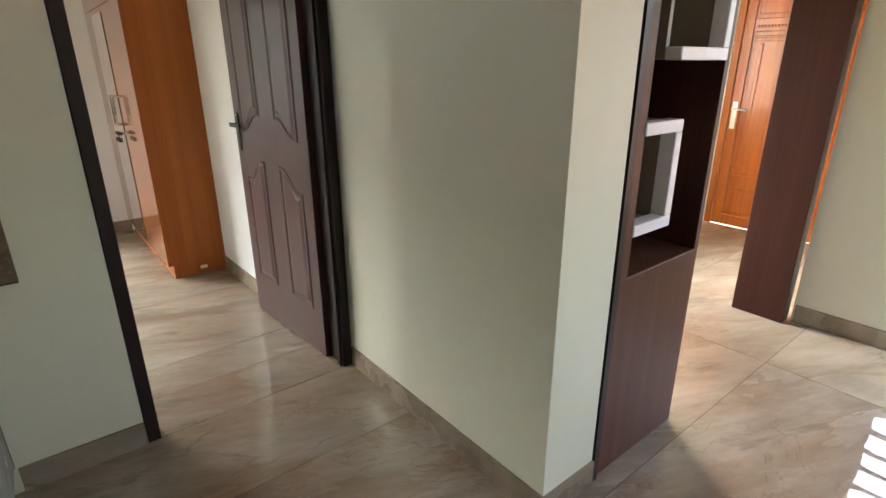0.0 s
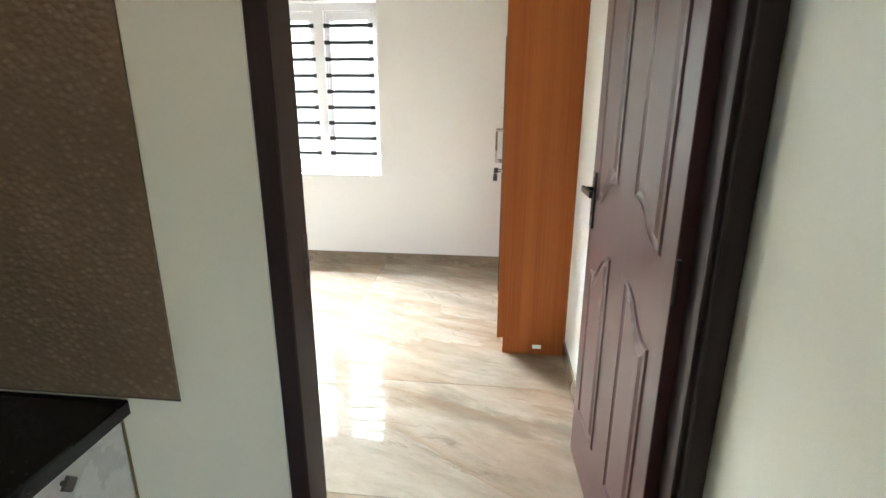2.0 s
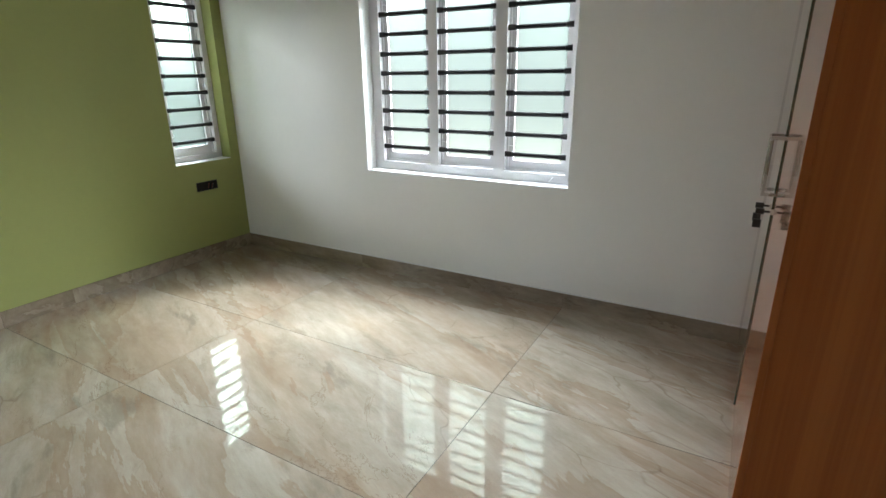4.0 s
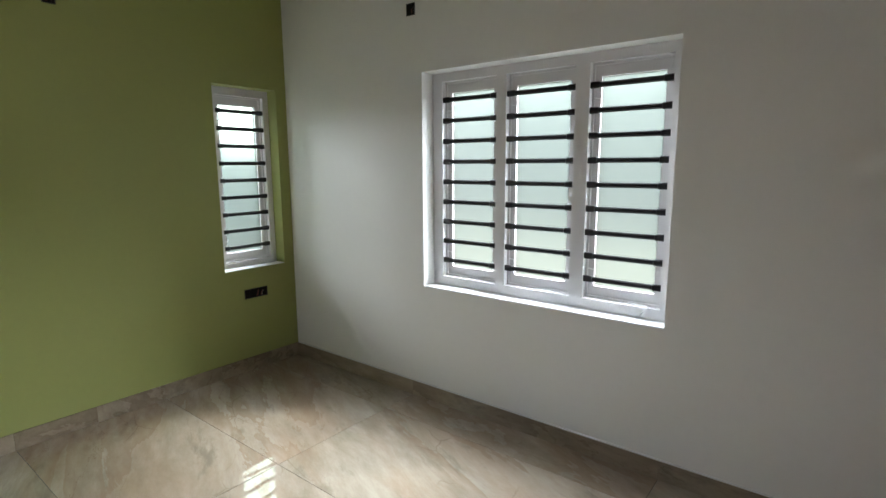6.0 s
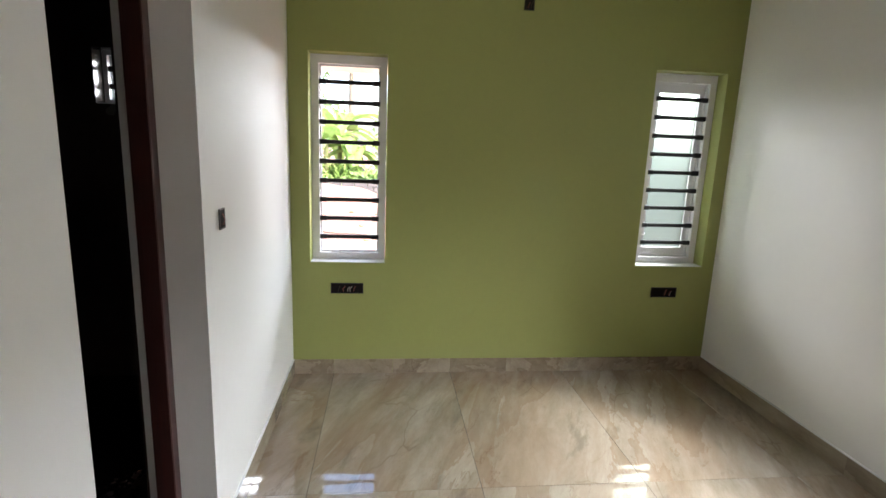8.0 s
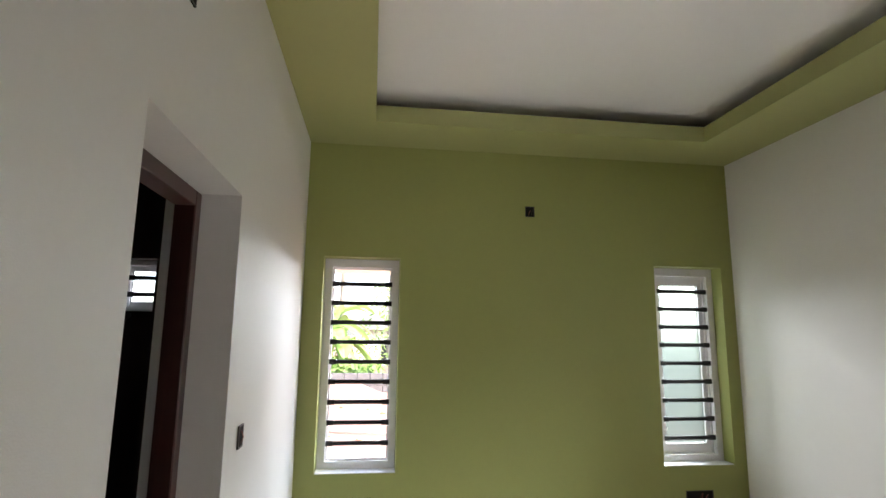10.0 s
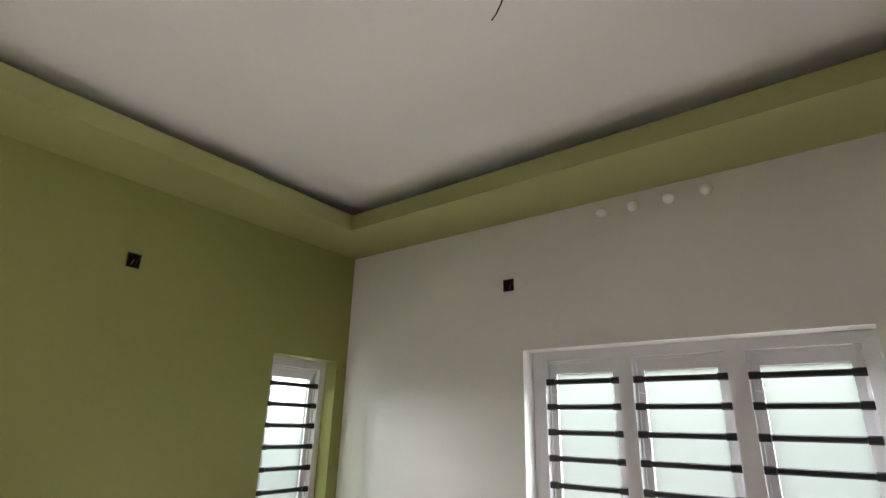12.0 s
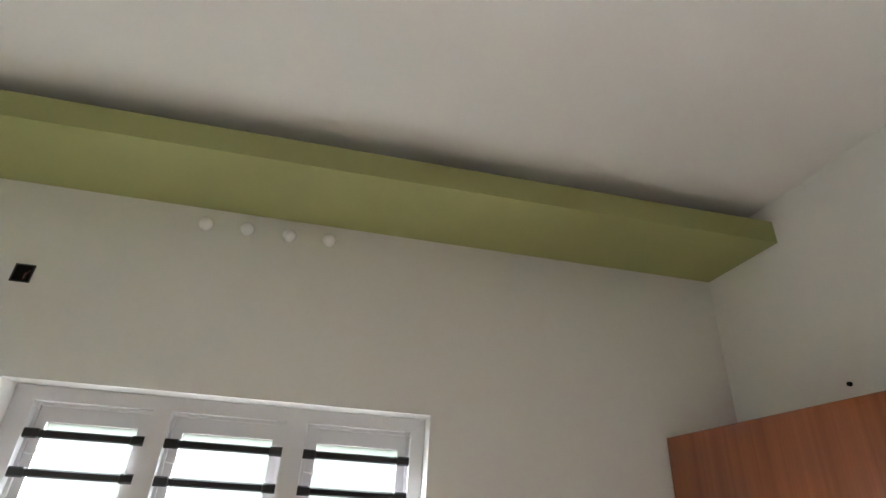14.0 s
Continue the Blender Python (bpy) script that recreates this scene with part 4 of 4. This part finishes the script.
def bush(place, rx, rz, count, seed):
    rnd = random.Random(seed)
    bm = bmesh.new()
    for _ in range(count):
        th, u = rnd.random() * 2 * math.pi, rnd.random() ** 0.5
        z = rnd.random()
        c = Vector((rx * u * math.cos(th) * (1 - 0.5 * z), rx * u * math.sin(th) * (1 - 0.5 * z), rz * z))
        a = Vector((rnd.random() - 0.5, rnd.random() - 0.5, rnd.random() - 0.3)).normalized() * (0.10 + 0.14 * rnd.random())
        s = a.cross(Vector((rnd.random(), rnd.random(), 0.3))).normalized() * 0.05
        bm.faces.new([bm.verts.new(c + v) for v in (-a, s, a, -s)])
    ob = part("bush", bm, M_BUSH)
    ob.location = place
    return tagged(ob, "dense green leafy bush beyond the block wall", "bush", "bushes", "stuff")


for _k, (_x, _y, _r, _z) in enumerate(((-14.8, -2.2, 1.2, 1.3), (-14.9, 0.2, 1.0, 0.8), (-15.2, -0.8, 1.0, 1.0), (-22.0, -3.0, 3.0, 4.0), (-23.0, 2.0, 3.0, 4.4), (-15.2, 3.0, 1.4, 1.5), (2.0, 11.5, 2.6, 2.4), (5.5, 12.0, 2.6, 2.6), (-2.0, 12.0, 2.4, 2.6), (3.4, 9.2, 1.5, 4.3), (4.9, 9.0, 1.4, 3.9), (-7.4, 6.9, 1.5, 2.1), (-8.6, 8.6, 1.6, 2.3), (-6.4, 5.7, 1.1, 1.6), (-9.6, 10.2, 1.8, 2.4))):
    bush((_x, _y, -0.27), _r, _z, 900, 7 + _k)


def palm(place, height, seed):
    rnd = random.Random(seed)
    root = thing("coconut_palm", "tall coconut palm with drooping fronds", "palm", "", place)
    bm = bmesh.new()
    for i in range(6):
        z0, z1 = height * i / 6, height * (i + 1) / 6
        rod(bm, (0.05 * i, 0, z0 - 0.02), (0.05 * (i + 1), 0, z1), 0.15 - 0.01 * i, 10, 0.14 - 0.01 * i)
    part("trunk", bm, M_BARK, root)
    for k in range(14):
        ang, rise = 2 * math.pi * k / 14 + 0.3 * rnd.random(), 0.9 - 1.1 * rnd.random()
        bm = bmesh.new()
        prev = None
        for i in range(19):
            s = i / 18
            r, z = 2.6 * s, height + 1.6 * (rise * s - 0.8 * s * s)
            p = Vector((0.3 + r * math.cos(ang), r * math.sin(ang), z))
            if prev is not None:
                rod(bm, prev, p, 0.02, 4, 0.016)
                side = Vector((-math.sin(ang), math.cos(ang), -0.5))
                ll = 0.55 * math.sin(math.pi * (0.15 + 0.8 * s))
                for q in (-1, 1):
                    t = Vector((side.x * q, side.y * q, side.z)) * ll + Vector((math.cos(ang), math.sin(ang), 0)) * 0.15
                    bm.faces.new([bm.verts.new(v) for v in (prev, p, p + t)])
            prev = p
        part("frond", bm, M_BUSH, root)
    return root


palm((-20.0, -0.9, -0.25), 5.6, 3)
palm((-26.0, 1.4, -0.25), 7.0, 5)

# concrete sunshade over the open window
structure("sunshade", soften(boxes(((-0.84, -0.10, 2.085), (-WT, 0.82, 2.17))), 0.006), M_EXT, "pale painted concrete sunshade over the narrow window", "sunshade")


def heap(place, rx, ry, height, seed):
    """A low mound of dug soil with an uneven surface."""
    rnd = random.Random(seed)
    ph = [(rnd.random() * 6.3, 1.5 + 4 * rnd.random(), 1.5 + 4 * rnd.random()) for _ in range(6)]
    bm = bmesh.new()
    n, rings = 36, []
    for i in range(13):
        r = i / 12
        ring = []
        for k in range(n):
            a = 2 * math.pi * k / n
            x, y = rx * r * math.cos(a), ry * r * math.sin(a)
            z = height * (1 - r * r) ** 1.3 if r < 1 else -0.02
            z += 0.05 * height * sum(math.sin(p + u * x + v * y) for p, u, v in ph) * (1 - r)
            ring.append(bm.verts.new((x, y, z)))
        rings.append(ring)
    for a, c in zip(rings, rings[1:]):
        for k in range(n):
            bm.faces.new((a[k], a[(k + 1) % n], c[(k + 1) % n], c[k]))
    bmesh.ops.remove_doubles(bm, verts=bm.verts, dist=1e-5)
    ob = part("soil_mound", bm, M_SAND, None, "mound of dug reddish soil before the block wall", True)
    ob.location = place
    return tagged(ob, "", "soil mound")


heap((-11.7, -1.5, -0.25), 1.7, 2.9, 0.68, 5)
_b = bmesh.new()
rod(_b, (0, 0, 0.03), (0.5, 1.3, 0.05), 0.03, 7, 0.022)
rod(_b, (0.5, 1.3, 0.05), (0.62, 1.9, 0.04), 0.022, 7, 0.014)
_s = tagged(part("stick", _b, M_BARK), "dry grey stick lying on the sandy ground", "stick")
_s.location = (-7.2, -0.9, -0.25)
STONE = bmesh.new()
bmesh.ops.create_icosphere(STONE, subdivisions=2, radius=0.07)
_rn = random.Random(9)
for _v in STONE.verts:
    _v.co *= 0.8 + 0.4 * _rn.random()
    _v.co.z *= 0.6
_st = tagged(part("stone", STONE, M_BRICK), "broken orange-brown stone on the sandy ground", "stone", "stones on the ground")
_st.location = (-8.0, 0.1, -0.235)
for _k in range(22):
    _q = 0.5 + 0.9 * _rn.random()
    copy_thing(_st, Matrix.Translation((-12.2 + 6.0 * _rn.random(), -1.8 + 3.6 * _rn.random(), -0.235)) @ Matrix.Rotation(6.3 * _rn.random(), 4, "Z") @ Matrix.Scale(_q, 4))

# low block wall along the garden
bw = thing("block_wall", "low grey concrete block wall across sandy yard", "garden wall", kind="structure")
BLOCK = mesh_of("block", soften(boxes(((-0.095, -0.195, -0.095), (0.095, 0.195, 0.095))), 0.008), M_BLOCK)
for _r in range(3):
    for _k in range(-12, 13):
        ob = new("block", BLOCK)
        _y = _k * 0.402 + (0.2 if _r % 2 else 0) - 1.0
        ob.location = (-13.6 - 0.10 * (_y + 1.0), _y, -0.16 + 0.197 * _r)
        ob.rotation_euler = (0, 0, math.atan(0.10))
        ob.parent = bw
# a neighbour's house behind the trees
house = thing("house", "pale neighbouring house with a grey roof behind trees", "house", at=(-30, 3.2, -1.15))
part("wall", boxes(((-3, -3.5, 0), (3, 3.5, 3.0))), M_EXT, house)
_b = bmesh.new()
_v = [_b.verts.new(p) for p in ((-3.6, -4.1, 2.9), (3.6, -4.1, 2.9), (3.6, 4.1, 2.9), (-3.6, 4.1, 2.9), (0, -2.5, 4.4), (0, 2.5, 4.4))]
for _f in ((0, 1, 4), (1, 2, 5, 4), (2, 3, 5), (3, 0, 4, 5), (3, 2, 1, 0)):
    _b.faces.new([_v[i] for i in _f])
part("roof", _b, M_ROOF, house)
for _y in (-1.8, 1.2):
    w = part("window", boxes(((2.96, _y - 0.5, 1.0), (3.03, _y + 0.5, 2.1))), M_UPVC, house)
    part("pane", boxes(((3.031, _y - 0.42, 1.08), (3.036, _y + 0.42, 2.02))), M_BLACK, w)

# ---- backsplash, skirting and floor tiles ----
splash = structure("backsplash", boxes(((2.462, HY - 0.006, 0.757), (3.147, HY - 0.004, 3.0))), M_GROUT, "brown textured wall tiles above the granite worktop", "backsplash")
for _r in range(2):
    _z0 = 0.766 + 1.2 * _r
    for _x0, _x1 in ((2.549, 3.148),):
        part("tile", boxes(((_x0, HY - 0.012, _z0), (_x1, HY - 0.006, min(3.0, _z0 + 1.199)))), M_SPLASH, splash)

MESHES = {}


def piece(name, sx, sy, sz, place, material, parent):
    """A flat piece of the given size; alike pieces share one mesh."""
    key = (name, round(sx, 4), round(sy, 4), round(sz, 4), material.name)
    if key not in MESHES:
        MESHES[key] = mesh_of(name, boxes(((-sx / 2, -sy / 2, -sz / 2), (sx / 2, sy / 2, sz / 2))), material)
    ob = new(name, MESHES[key])
    ob.location = place
    ob.parent = parent
    return ob


def cuts(a, c, start, step):
    out = [a]
    k = math.ceil((a - start) / step + 1e-6)
    while start + k * step < c - 1e-4:
        out.append(start + k * step)
        k += 1
    return out + [c]


def skirting(name, axis, a, c, face, inward, start, step, label):
    root = thing(name, label, "skirting", kind="structure")
    q = cuts(a, c, start, step)
    for s0, s1 in zip(q, q[1:]):
        if s1 - s0 < 0.012:
            continue
        l = s1 - s0 - 0.0012
        if axis == "x":
            piece("skirting_tile", l, 0.010, 0.1, ((s0 + s1) / 2, face + inward * 0.005, 0.05), M_SKIRT, root)
        else:
            piece("skirting_tile", 0.010, l, 0.1, (face + inward * 0.005, (s0 + s1) / 2, 0.05), M_SKIRT, root)
    return root


L = "beige marble tile skirting along the wall"
skirting("baseboard_north", "x", 0.010, WF + 0.02, WN, -1, 2.878, 1.605, L)
skirting("baseboard_west", "y", 0.0, WN, 0.0, 1, 0.27, 0.402, L)
skirting("baseboard_south_a", "x", 0.010, 1.61, 0.0, 1, 1.27, 0.80, L)
skirting("baseboard_south_b", "x", 2.345, 3.342, 0.0, 1, 2.878, 0.80, L)
# White strips added to draw the pale line on top of the skirting.
structure("skirting_trim_north", boxes(((0.012, WN - 0.009, 0.1005), (WF + 0.018, WN, 0.1065))), M_SILL, "thin white strip drawn along the top of the skirting", "trim")
structure("skirting_trim_south", boxes(((0.012, 0.0, 0.1005), (1.608, 0.009, 0.1065))), M_SILL, "thin white strip drawn along the top of the skirting", "trim")
_r = thing("baseboard_east", L, "skirting", kind="structure")
for _y0, _y1 in ((-0.174, 0.268), (0.269, 1.069), (1.070, 1.434)):
    ob = piece("skirting_tile", 0.010, _y1 - _y0, 0.1, (WE - 0.045 * ((_y0 + _y1) / 2 + 0.2) / 3.155 - 0.005, (_y0 + _y1) / 2, 0.05), M_SKIRT, _r)
    ob.rotation_euler = (0, 0, math.atan(0.045 / 3.155))
skirting("baseboard_hall_front", "x", 2.992, 3.388, HY - 0.003, -1, 3.0, 0.80, L)
skirting("baseboard_hall_side", "y", -1.542, HY - 0.01, 4.312, -1, -0.52, 0.40, L)
skirting("baseboard_hall_end", "x", 4.302, 4.572, -1.532, -1, 4.30, 0.80, L)
skirting("baseboard_hall_east", "y", -4.5, -1.516, 6.53, -1, -1.9, 0.80, L)


def tiled_floor(name, areas, ox, oy, tx, ty, label):
    root = thing(name, label, "floor", kind="structure")
    for x0, x1, y0, y1 in areas:
        part("bed", boxes(((x0, y0, -0.15), (x1, y1, -0.0018))), M_GROUT, root)
        xs, ys = cuts(x0, x1, ox, tx), cuts(y0, y1, oy, ty)
        for a, c in zip(xs, xs[1:]):
            for d, e in zip(ys, ys[1:]):
                if c - a > 0.01 and e - d > 0.01:
                    piece("floor_tile", c - a - 0.003, e - d - 0.003, 0.010, ((a + c) / 2, (d + e) / 2, -0.005), M_TILE, root)
    return root


tiled_floor("floor_bedroom", [(0, WE, 0, WN), (3.325, WE, HY, 0), (1.61, 2.345, BY, 0)], 1.272, 0.272, 1.607, 0.804, "large polished beige marble-look floor tiles")
tiled_floor("floor_hall", [(2.46, 4.31, -4.5, HY), (4.31, 6.53, -4.5, -1.604), (4.31, 8.17, -1.604, 0.2)], 4.31, -0.80, 1.607, 0.804, "large polished beige marble-look floor tiles in the hall")
